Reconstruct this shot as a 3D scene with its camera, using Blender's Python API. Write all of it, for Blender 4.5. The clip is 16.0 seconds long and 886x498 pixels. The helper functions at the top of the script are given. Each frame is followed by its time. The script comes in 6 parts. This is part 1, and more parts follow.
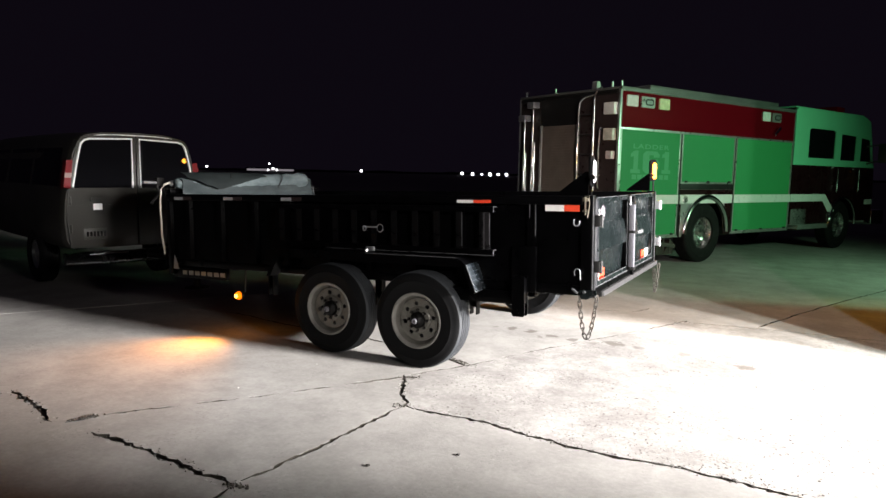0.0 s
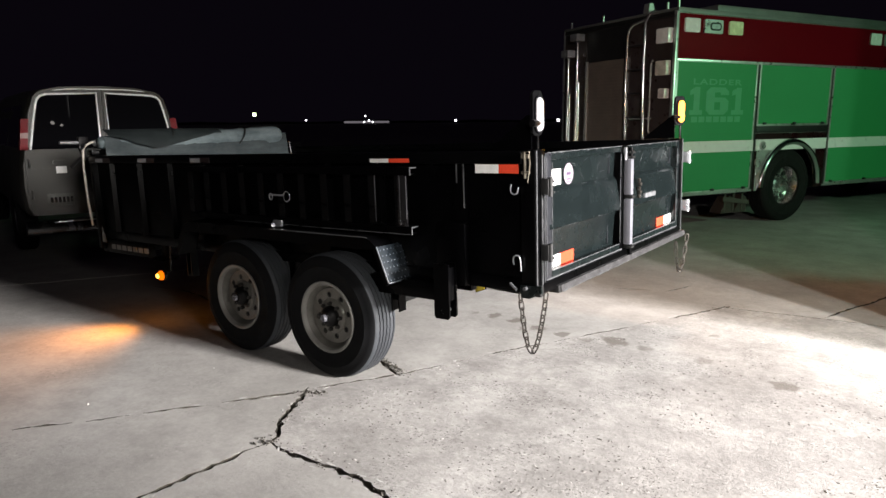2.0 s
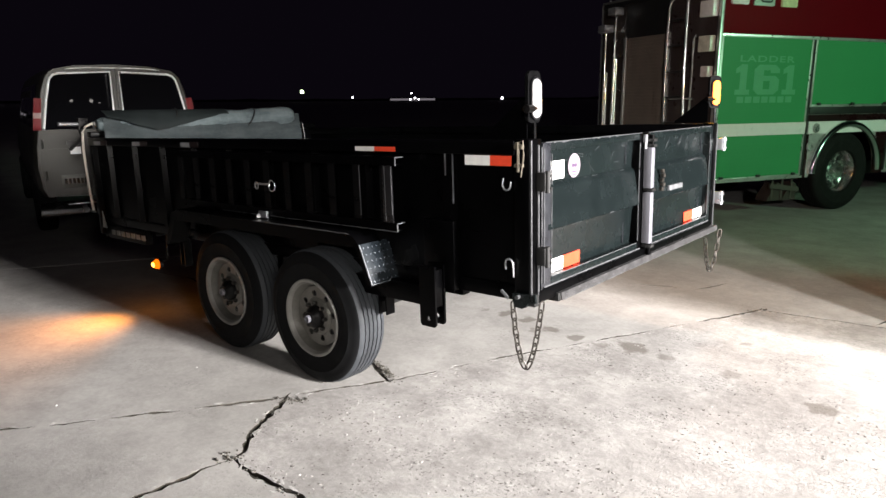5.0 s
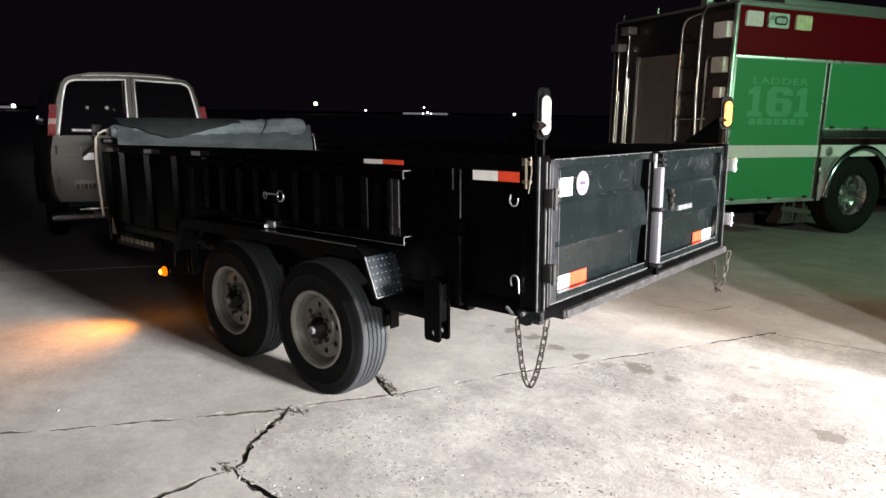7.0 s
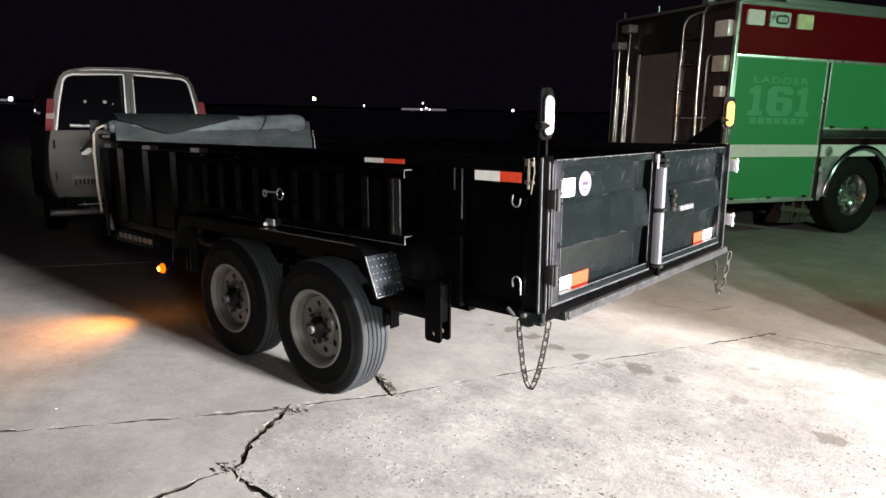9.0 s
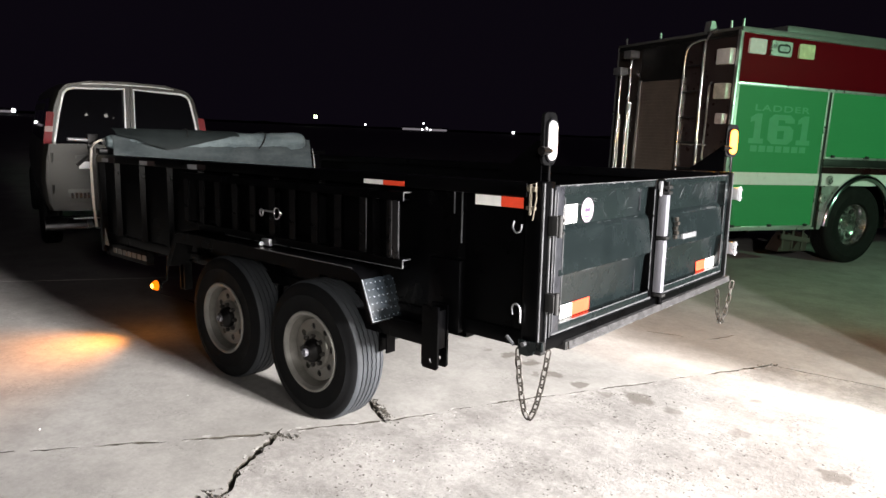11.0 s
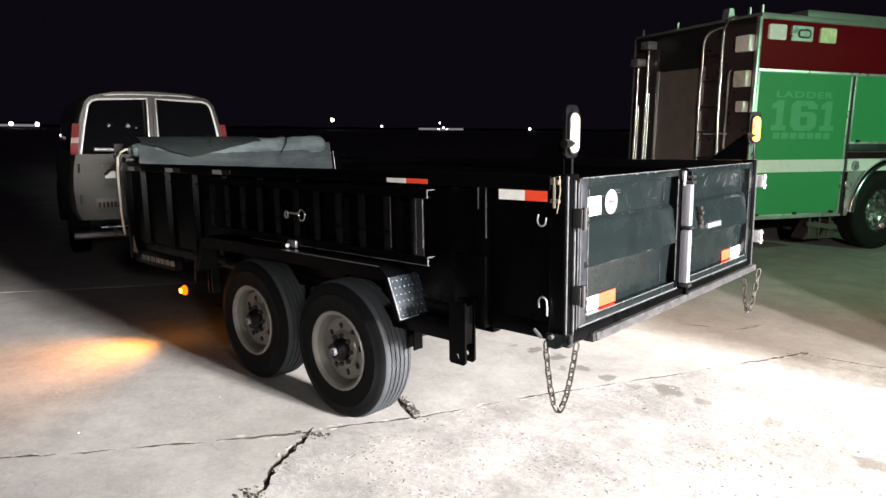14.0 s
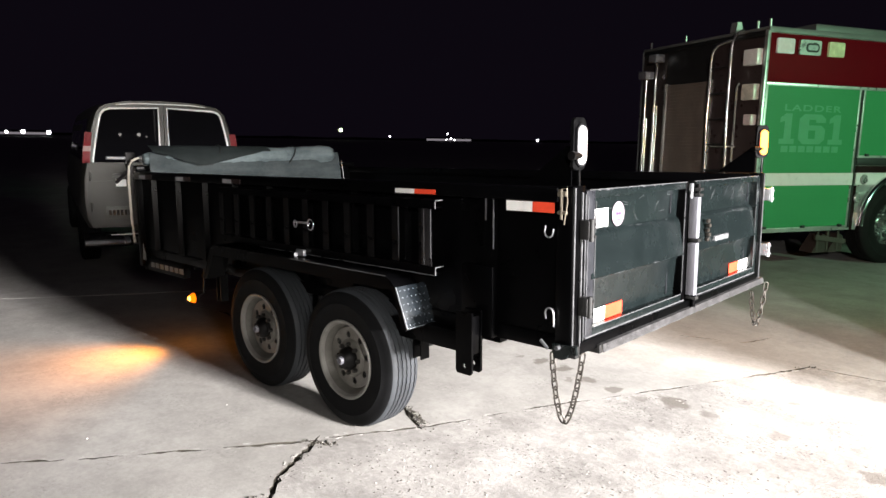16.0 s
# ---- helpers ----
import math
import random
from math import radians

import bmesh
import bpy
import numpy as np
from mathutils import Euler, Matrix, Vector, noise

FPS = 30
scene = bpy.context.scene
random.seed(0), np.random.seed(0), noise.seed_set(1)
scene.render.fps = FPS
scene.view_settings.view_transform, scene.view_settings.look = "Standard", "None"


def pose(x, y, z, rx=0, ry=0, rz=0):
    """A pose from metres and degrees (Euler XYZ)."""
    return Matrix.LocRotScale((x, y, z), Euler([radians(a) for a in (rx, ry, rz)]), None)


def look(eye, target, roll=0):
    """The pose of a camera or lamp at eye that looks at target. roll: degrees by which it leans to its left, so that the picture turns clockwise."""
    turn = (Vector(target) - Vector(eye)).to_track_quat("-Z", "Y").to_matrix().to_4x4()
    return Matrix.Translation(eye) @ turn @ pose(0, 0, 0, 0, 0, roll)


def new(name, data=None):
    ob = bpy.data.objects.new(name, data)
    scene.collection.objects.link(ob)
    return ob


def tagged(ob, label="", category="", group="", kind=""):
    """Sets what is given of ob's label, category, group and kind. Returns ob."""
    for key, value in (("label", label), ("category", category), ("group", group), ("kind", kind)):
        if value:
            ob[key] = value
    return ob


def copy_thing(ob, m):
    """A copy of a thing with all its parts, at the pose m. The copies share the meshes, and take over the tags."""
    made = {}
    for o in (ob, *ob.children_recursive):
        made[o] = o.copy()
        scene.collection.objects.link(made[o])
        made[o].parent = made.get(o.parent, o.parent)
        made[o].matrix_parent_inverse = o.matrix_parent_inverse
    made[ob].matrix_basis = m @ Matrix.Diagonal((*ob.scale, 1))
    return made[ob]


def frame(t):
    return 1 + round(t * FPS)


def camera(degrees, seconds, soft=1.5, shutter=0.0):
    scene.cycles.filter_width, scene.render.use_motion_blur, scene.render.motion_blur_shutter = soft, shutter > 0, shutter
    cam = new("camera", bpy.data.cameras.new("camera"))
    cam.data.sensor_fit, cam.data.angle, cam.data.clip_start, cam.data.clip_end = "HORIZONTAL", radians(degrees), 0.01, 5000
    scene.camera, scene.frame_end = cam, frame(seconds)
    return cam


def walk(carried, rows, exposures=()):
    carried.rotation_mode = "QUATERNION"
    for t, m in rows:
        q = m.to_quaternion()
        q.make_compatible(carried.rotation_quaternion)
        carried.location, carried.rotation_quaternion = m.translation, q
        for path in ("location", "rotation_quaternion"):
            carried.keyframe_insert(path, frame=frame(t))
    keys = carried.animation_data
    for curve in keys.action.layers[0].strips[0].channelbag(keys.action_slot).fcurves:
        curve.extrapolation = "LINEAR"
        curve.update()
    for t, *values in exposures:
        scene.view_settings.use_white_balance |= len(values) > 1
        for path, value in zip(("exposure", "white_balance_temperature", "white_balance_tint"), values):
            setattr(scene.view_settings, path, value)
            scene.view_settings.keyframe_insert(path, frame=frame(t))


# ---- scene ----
cam = camera(67.5, 16.0)
EXPOSURES = [(0, 0.70), (0.5, 0.55), (1.0, 0.27), (1.5, 0.10), (3.5, 0.10), (6, 0.35), (7, 0.28), (11, 0.48), (12.5, 0.70), (14, 0.70), (16, 0.64)]
PATH = [
    (0, (-0.647, -0.168, 1.535), (-1.572, 1.591, 1.309), 1.1),
    (0.5, (-0.581, 0.291, 1.534), (-1.545, 2.017, 1.233), 1.4),
    (1, (-0.51, 0.729, 1.533), (-1.576, 2.372, 1.128), 2.0),
    (1.5, (-0.456, 1.194, 1.543), (-1.555, 2.822, 1.166), 0.9),
    (2, (-0.356, 1.55, 1.54), (-1.514, 3.137, 1.163), -0.5),
    (2.5, (-0.333, 1.797, 1.555), (-1.527, 3.352, 1.159), -0.4),
    (3, (-0.347, 1.931, 1.578), (-1.541, 3.486, 1.182), -0.2),
    (3.5, (-0.341, 2.013, 1.573), (-1.574, 3.53, 1.15), 0.8),
    (3.7, (-0.345, 2.019, 1.564), (-1.59, 3.528, 1.15), -1.7),
    (5.8, (-0.371, 2.041, 1.571), (-1.631, 3.529, 1.125), 0.3),
    (6, (-0.367, 2.049, 1.563), (-1.634, 3.539, 1.148), 0.4),
    (6.5, (-0.362, 2.045, 1.567), (-1.648, 3.521, 1.16), 0.9),
    (7, (-0.366, 2.044, 1.568), (-1.647, 3.527, 1.17), 0.9),
    (7.5, (-0.388, 2.049, 1.578), (-1.673, 3.529, 1.177), 1.1),
    (8, (-0.393, 2.049, 1.576), (-1.674, 3.533, 1.179), 0.2),
    (10.5, (-0.401, 2.083, 1.594), (-1.664, 3.574, 1.171), 3.4),
    (11, (-0.441, 2.1, 1.591), (-1.72, 3.598, 1.24), 2.5),
    (11.5, (-0.449, 2.084, 1.59), (-1.739, 3.575, 1.251), 1.6),
    (12, (-0.471, 2.078, 1.576), (-1.817, 3.51, 1.204), 2.6),
    (12.5, (-0.451, 2.062, 1.589), (-1.79, 3.505, 1.234), 0.5),
    (13, (-0.45, 2.06, 1.582), (-1.768, 3.522, 1.233), 0.5),
    (13.5, (-0.446, 2.053, 1.592), (-1.745, 3.533, 1.241), 0.2),
    (14, (-0.443, 2.068, 1.581), (-1.766, 3.525, 1.226), 0.5),
    (14.5, (-0.44, 2.064, 1.582), (-1.774, 3.514, 1.236), 0.7),
    (15, (-0.444, 2.057, 1.584), (-1.789, 3.497, 1.243), 0.7),
    (15.5, (-0.443, 2.045, 1.582), (-1.795, 3.481, 1.254), 0.4),
    (16, (-0.432, 2.051, 1.583), (-1.774, 3.498, 1.259), 0.9),
]
walk(cam, [(t, look(eye, target, roll)) for t, eye, target, roll in PATH],
     exposures=EXPOSURES)

# ---------------------------------------------------------------- world and lights
world = bpy.data.worlds.new("night")
scene.world = world
world.use_nodes = True
world.node_tree.nodes["Background"].inputs["Color"].default_value = (0.49, 0.34, 0.66, 1)
world.node_tree.nodes["Background"].inputs["Strength"].default_value = 0.0047


def lamp(name, kind, m, energy, colour, radius=0.1, cone=0, blend=0.4):
    data = bpy.data.lights.new(name, kind)
    data.energy, data.color, data.shadow_soft_size = energy, colour, radius
    if kind == "SPOT":
        data.spot_size, data.spot_blend = radians(cone), blend
    ob = new(name, data)
    ob.matrix_world = m
    return ob


BAY_LAMP = (8.6, 5.35, 3.1)
lamp("bay_light", "SPOT", look(BAY_LAMP, (1.5, 5.3, 0.0)), 20500, (1.0, 0.955, 0.935), 0.46, 68, 1.0)
lamp("bay_light", "SPOT", look((8.6, 4.55, 3.1), (1.5, 5.3, 0.0)), 9800, (1.0, 0.955, 0.935), 0.38, 68, 1.0)
# Added narrow spots without fixtures; they draw the light edges on the ground.
lamp("edge_light", "SPOT", look((2.75, 5.06, 2.3), (-1.5, 7.6, 0.0)), 1500, (1.0, 0.955, 0.92), 0.06, 42, 1.0)
lamp("edge_light", "SPOT", look((2.75, 4.26, 2.3), (-1.7, 8.6, 0.0)), 1000, (0.93, 1.0, 0.93), 0.06, 42, 1.0)
# Added fill spots without fixtures, for the van, the wheels and the truck.
lamp("van_fill", "SPOT", look((2.75, 1.0, 2.5), (-8.3, 5.55, 1.75)), 2500, (1.0, 0.95, 0.90), 0.32, 15, 0.7)
lamp("wheel_fill", "SPOT", look((2.75, 1.4, 2.7), (-3.4, 4.1, 0.6)), 215, (1.0, 0.95, 0.90), 0.45, 46, 1.0)
lamp("truck_fill", "SPOT", look((2.75, -1.6, 3.1), (-3.6, 11.0, 1.6)), 1600, (1.0, 0.95, 0.90), 0.12, 54, 0.8)
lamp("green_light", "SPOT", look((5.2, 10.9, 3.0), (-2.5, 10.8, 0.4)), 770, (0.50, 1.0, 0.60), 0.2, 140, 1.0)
lamp("beacon_glow", "POINT", pose(-1.98, 7.10, 1.70), 30, (1.0, 0.38, 0.04), 0.05)
lamp("marker_beam", "SPOT", look((-5.215, 4.32, 0.365), (-5.28, 2.5, 0.0)) @ Matrix.Diagonal((0.80, 1, 1, 1)), 98, (1.0, 0.33, 0.03), 0.03, 116, 1.0)
lamp("marker_glow", "POINT", pose(-5.215, 4.335, 0.355), 1.0, (1.0, 0.33, 0.03), 0.03)
lamp("amber_spill", "SPOT", look((2.8, 10.2, 3.0), (1.1, 8.7, 0.0)), 130, (1.0, 0.45, 0.08), 0.1, 60, 1.0)


# ---------------------------------------------------------------- materials
class Nodes:
    """A small wrapper for building node materials."""

    def __init__(self, name):
        self.mat = bpy.data.materials.new(name)
        self.mat.use_nodes = True
        self.tree = self.mat.node_tree
        self.bsdf = self.tree.nodes["Principled BSDF"]

    def add(self, kind, **values):
        node = self.tree.nodes.new(kind)
        for key, value in values.items():
            if key in node.inputs:
                node.inputs[key].default_value = value
        return node

    def link(self, a, out, b, into):
        self.tree.links.new(a.outputs[out], b.inputs[into])

    def noise(self, scale, detail=4.0, rough=0.55, stretch=None):
        tc = self.add("ShaderNodeTexCoord")
        n = self.add("ShaderNodeTexNoise", Scale=scale, Detail=detail, Roughness=rough)
        if stretch:
            m = self.add("ShaderNodeMapping", Scale=stretch)
            self.link(tc, "Object", m, "Vector")
            self.link(m, "Vector", n, "Vector")
        else:
            self.link(tc, "Object", n, "Vector")
        return n

    def ramp(self, src, out, lo, hi, a, b):
        r = self.add("ShaderNodeValToRGB")
        r.color_ramp.elements[0].position, r.color_ramp.elements[1].position = lo, hi
        r.color_ramp.elements[0].color, r.color_ramp.elements[1].color = (*a, 1), (*b, 1)
        self.link(src, out, r, "Fac")
        return r

    def mix(self, fac, fout, a, b, mode="MIX"):
        m = self.tree.nodes.new("ShaderNodeMixRGB")
        m.blend_type = mode
        if hasattr(fac, "outputs"):
            self.link(fac, fout, m, "Fac")
        else:
            m.inputs["Fac"].default_value = fac
        for value, slot in ((a, "Color1"), (b, "Color2")):
            if hasattr(value, "outputs"):
                self.link(value, "Color", m, slot)
            else:
                m.inputs[slot].default_value = (*value, 1)
        return m

    def bump(self, src, out, strength, distance):
        b = self.add("ShaderNodeBump", Strength=strength, Distance=distance)
        self.link(src, out, b, "Height")
        self.link(b, "Normal", self.bsdf, "Normal")
        return b


def plain(name, colour, rough=0.5, metal=0.0, vary=0.25, scale=9.0, bump=0.15, depth=0.002, coat=0.0, patch=0.12, spec=0.5):
    """Paint, metal or plastic with cloudy wear at two scales and a fine relief."""
    n = Nodes(name)
    big, fine = n.noise(scale, 5), n.noise(scale * 14, 3)
    dark = tuple(c * (1 - vary) for c in colour)
    lite = tuple(min(1, c * (1 + vary * 0.5)) for c in colour)
    base = n.ramp(big, "Fac", 0.3, 0.7, dark, lite)
    mixed = n.mix(0.35, None, base, n.ramp(fine, "Fac", 0.35, 0.65, dark, lite))
    n.link(mixed, "Color", n.bsdf, "Base Color")
    rr = n.ramp(big, "Fac", 0.3, 0.75, (max(0, rough - patch),) * 3, (min(1, rough + patch),) * 3)
    n.link(rr, "Color", n.bsdf, "Roughness")
    n.bsdf.inputs["Metallic"].default_value = metal
    n.bsdf.inputs["Coat Weight"].default_value = coat
    n.bsdf.inputs["Specular IOR Level"].default_value = spec
    n.bump(fine, "Fac", bump, depth)
    return n.mat


def glow(name, colour, strength):
    n = Nodes(name)
    n.bsdf.inputs["Base Color"].default_value = (*(c * 0.04 for c in colour), 1)
    n.bsdf.inputs["Roughness"].default_value = 0.9
    n.bsdf.inputs["Specular IOR Level"].default_value = 0.05
    n.bsdf.inputs["Emission Color"].default_value = (*colour, 1)
    n.bsdf.inputs["Emission Strength"].default_value = strength
    return n.mat


OIL = [(-3.06, 5.955, 0.08, 0.62), (-2.85, 5.94, 0.09, 0.65), (-2.615, 5.867, 0.085, 0.6), (-2.406, 5.83, 0.085, 0.6), (-3.246, 5.96, 0.055, 0.4), (-2.02, 5.90, 0.13, 0.6), (-1.80, 5.86, 0.08, 0.4),
       (-1.40, 5.85, 0.07, 0.35), (-0.90, 5.69, 0.10, 0.6), (-2.72, 5.77, 0.05, 0.45), (-1.48, 6.43, 0.05, 0.4), (-2.2, 5.80, 0.06, 0.35)]


def concrete_material(name, lo, hi, grain_amount, pits, relief, dirt, at):
    """Concrete: clouds, dirt, sparse pits and chips, and oil spots where they lie."""
    n = Nodes(name)
    cloud, stain, grit, pit = n.noise(0.55, 6, 0.6), n.noise(2.3, 7, 0.65), n.noise(34, 6, 0.7), n.noise(58, 2, 0.6)
    group, chip = n.noise(3.1, 4, 0.6), n.noise(34, 2, 0.5)
    base = n.ramp(cloud, "Fac", 0.3, 0.72, lo, hi)
    dirty = n.mix(n.ramp(stain, "Fac", 0.36, 0.62, (dirt,) * 3, (0.0,) * 3), "Color", base, tuple(c * 0.7 for c in lo))
    grain = n.mix(grain_amount, None, dirty, n.ramp(grit, "Fac", 0.40, 0.62, (0.5,) * 3, (1.0,) * 3), "MULTIPLY")
    few = n.mix(n.ramp(group, "Fac", at, at + 0.16, (0,) * 3, (1,) * 3), "Color", (0, 0, 0), n.ramp(pit, "Fac", 0.385, 0.415, (pits,) * 3, (0,) * 3))
    scuff = n.noise(13, 6, 0.72)
    grain = n.mix(pits * 0.55, None, grain, n.ramp(scuff, "Fac", 0.40, 0.56, (0.62,) * 3, (1.0,) * 3), "MULTIPLY")
    fleck = n.mix(few, "Color", grain, tuple(c * 0.33 for c in lo))
    pale = n.mix(n.ramp(group, "Fac", at, at + 0.16, (0,) * 3, (1,) * 3), "Color", (0, 0, 0), n.ramp(chip, "Fac", 0.67, 0.70, (0,) * 3, (pits * 0.35,) * 3))
    oil = n.mix(pale, "Color", fleck, (0.78, 0.76, 0.73))
    tc, warp = n.add("ShaderNodeTexCoord"), n.noise(9, 3, 0.6)
    wobble = n.add("ShaderNodeVectorMath")
    wobble.operation = "MULTIPLY_ADD"
    n.link(warp, "Color", wobble, 0)
    wobble.inputs[1].default_value, wobble.inputs[2].default_value = (0.18, 0.18, 0), (-0.09, -0.09, 0)
    place = n.add("ShaderNodeVectorMath")
    n.link(tc, "Object", place, 0)
    n.link(wobble, "Vector", place, 1)
    for x, y, r, dark in OIL:
        flat = n.add("ShaderNodeVectorMath")
        flat.operation = "DISTANCE"
        n.link(place, "Vector", flat, 0)
        flat.inputs[1].default_value = (x, y, 0)
        oil = n.mix(n.ramp(flat, "Value", r * 0.55, r * 0.82, (dark * 1.2,) * 3, (0,) * 3), "Color", oil, (0.13, 0.115, 0.10))
    n.link(oil, "Color", n.bsdf, "Base Color")
    n.bsdf.inputs["Roughness"].default_value = 0.88
    n.bsdf.inputs["Specular IOR Level"].default_value = 0.3
    add = n.mix(0.45, None, n.ramp(grit, "Fac", 0.34, 0.66, (0,) * 3, (1,) * 3), n.ramp(pit, "Fac", 0.34, 0.62, (0,) * 3, (1,) * 3))
    n.bump(add, "Color", relief, 0.005)
    return n.mat


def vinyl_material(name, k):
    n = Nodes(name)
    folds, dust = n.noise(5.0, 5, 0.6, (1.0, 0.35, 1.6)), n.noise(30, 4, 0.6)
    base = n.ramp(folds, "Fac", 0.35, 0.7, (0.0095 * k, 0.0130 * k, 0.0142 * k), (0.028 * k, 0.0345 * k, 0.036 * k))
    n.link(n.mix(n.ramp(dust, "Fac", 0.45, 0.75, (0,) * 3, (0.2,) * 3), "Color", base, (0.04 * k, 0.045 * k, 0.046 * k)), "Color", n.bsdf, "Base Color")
    n.bsdf.inputs["Roughness"].default_value = 0.55
    n.bsdf.inputs["Specular IOR Level"].default_value = 0.12
    n.bump(folds, "Fac", 0.5, 0.02)
    return n.mat


CONCRETE = concrete_material("smooth worn concrete", (0.325, 0.313, 0.295), (0.47, 0.456, 0.437), 0.2, 0.35, 0.12, 0.55, 0.50)
AGGREGATE = concrete_material("exposed aggregate concrete", (0.365, 0.348, 0.331), (0.51, 0.495, 0.475), 0.32, 0.8, 0.30, 0.8, 0.47)
def stone_material():
    n = Nodes("mixed small stones")
    island = n.add("ShaderNodeNewGeometry")
    tone = n.ramp(island, "Random Per Island", 0.0, 1.0, (0.12, 0.11, 0.10), (0.50, 0.48, 0.455))
    tone.color_ramp.elements.new(0.6).color = (0.22, 0.205, 0.19, 1)
    n.link(n.mix(0.4, None, tone, n.ramp(n.noise(120, 3), "Fac", 0.3, 0.7, (0.4,) * 3, (1.0,) * 3), "MULTIPLY"), "Color", n.bsdf, "Base Color")
    n.bsdf.inputs["Roughness"].default_value = 0.85
    return n.mat


STONES = stone_material()
# One tarp vinyl in two tones: lit roll and shaded sheet by colour.
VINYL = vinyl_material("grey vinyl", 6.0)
VINYL_SHEET = vinyl_material("shaded grey vinyl", 1.9)
GRIT = plain("loose grit", (0.11, 0.10, 0.09), 0.9, vary=0.6, scale=60)
SPALL = plain("pale spalled concrete", (0.43, 0.418, 0.40), 0.9, vary=0.3, scale=30)
RUBBLE = plain("brown rubble", (0.055, 0.049, 0.040), 0.95, vary=0.6, scale=60)
CRACK = plain("crack soil", (0.035, 0.03, 0.022), 0.95, vary=0.5, scale=30)
BLACK = plain("black trailer paint", (0.0010, 0.0010, 0.0012), 0.30, vary=0.4, scale=5, bump=0.08, patch=0.04, spec=0.06)
RUNG = plain("scuffed black rung paint", (0.0022, 0.0022, 0.0025), 0.36, vary=0.5, scale=12, spec=0.22)
GATE = plain("dusty black gate paint", (0.0056, 0.0084, 0.0088), 0.27, vary=0.3, scale=7, bump=0.05, patch=0.035, spec=0.36)
STILE = plain("lit gate paint", (0.020, 0.021, 0.025), 0.35, vary=0.45, scale=14)
TARP_DARK = plain("darker tarp vinyl", (0.016, 0.0205, 0.021), 0.6, vary=0.4, scale=12)
LIP = plain("gritty lip steel", (0.044, 0.043, 0.044), 0.55, metal=0.2, vary=0.8, scale=26, bump=0.5)
EDGE = plain("bare steel and edge glints", (0.12, 0.123, 0.13), 0.42, metal=0.35, vary=0.5, scale=18)
STEEL = plain("galvanised steel", (0.42, 0.43, 0.45), 0.38, metal=0.75, vary=0.3, scale=22)
LATCH = plain("pale grey latch paint", (0.15, 0.150, 0.170), 0.42, vary=0.15, scale=15)
CHROME = plain("polished steel", (0.75, 0.76, 0.78), 0.14, metal=1.0, vary=0.06, scale=12, bump=0.0, patch=0.03)
SATIN = plain("polished rail", (0.82, 0.82, 0.80), 0.20, metal=0.9, vary=0.04, scale=5, bump=0.0, patch=0.02)
CHAIN = plain("rusty chain steel", (0.05, 0.044, 0.038), 0.5, metal=0.6, vary=0.5, scale=40)
RUBBER = plain("tyre rubber", (0.005, 0.0052, 0.0057), 0.8, vary=0.35, scale=8, bump=0.3)
TREAD = plain("lit tyre tread", (0.036, 0.040, 0.046), 0.7, vary=0.3, scale=20, bump=0.3)
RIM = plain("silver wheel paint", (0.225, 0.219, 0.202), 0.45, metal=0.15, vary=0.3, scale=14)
RIM_DISC = plain("shaded wheel centre paint", (0.140, 0.134, 0.118), 0.42, metal=0.25, vary=0.35, scale=16)
HUB = plain("black hub grease", (0.004, 0.0035, 0.0035), 0.5, vary=0.5, scale=30, spec=0.2)
DARK = plain("black greasy steel", (0.008, 0.008, 0.008), 0.6, vary=0.5)
TREADPLATE = plain("diamond plate paint", (0.012, 0.016, 0.020), 0.28, vary=0.3, scale=9)
STUD = plain("worn tread studs", (0.45, 0.48, 0.52), 0.3, metal=0.6, vary=0.2)
WHITE_TAPE = plain("white reflective tape", (0.78, 0.78, 0.76), 0.4, vary=0.12, scale=30)
FADED_TAPE = plain("faded white tape", (0.20, 0.20, 0.21), 0.5, vary=0.3, scale=30)
RED_TAPE = plain("red reflective tape", (0.75, 0.07, 0.03), 0.4, vary=0.15, scale=30)
PINK_LABEL = plain("pale pink label", (0.24, 0.20, 0.235), 0.5, vary=0.08)
MAUVE_INK = plain("mauve print", (0.07, 0.04, 0.085), 0.5, vary=0.2)
PALE = plain("pale grey print", (0.22, 0.22, 0.21), 0.55, vary=0.3, scale=40)
YELLOW = plain("yellow label", (0.80, 0.62, 0.06), 0.5, vary=0.15)
AMBER_LIT = glow("amber lamp lit", (1.0, 0.14, 0.002), 1.8)
AMBER_CORE = glow("amber lamp core", (1.0, 0.34, 0.04), 9.0)
BRASS = plain("yellowed zinc plate", (0.17, 0.15, 0.115), 0.45, metal=0.4, vary=0.3, scale=30)
LAMP_PLATE = plain("scuffed lamp plate", (0.0035, 0.0036, 0.004), 0.45, vary=0.4, scale=25, spec=0.15)
LAMP_BEZEL = plain("worn grey bezel", (0.010, 0.010, 0.0115), 0.5, vary=0.3, scale=40, spec=0.15)
LENS_OFF = plain("frosted pale lens", (0.55, 0.55, 0.56), 0.3, vary=0.15, scale=30)
LENS = plain("clear lamp lens", (0.70, 0.70, 0.68), 0.22, vary=0.1, scale=20)
GREEN = plain("green truck paint", (0.036, 0.255, 0.090), 0.46, vary=0.06, scale=2.5, bump=0.03, patch=0.03)
GREEN_PALE = plain("pale green lettering", (0.066, 0.325, 0.145), 0.42, vary=0.15)
WHITE_PAINT = plain("pale green truck paint", (0.16, 0.58, 0.34), 0.45, vary=0.05, scale=3, bump=0.03, patch=0.03)
RED_PAINT = plain("dark red truck paint", (0.098, 0.0015, 0.005), 0.5, vary=0.08, scale=3, bump=0.03, patch=0.03)
STRIPE = plain("white reflective stripe", (0.66, 0.68, 0.65), 0.35, vary=0.08)
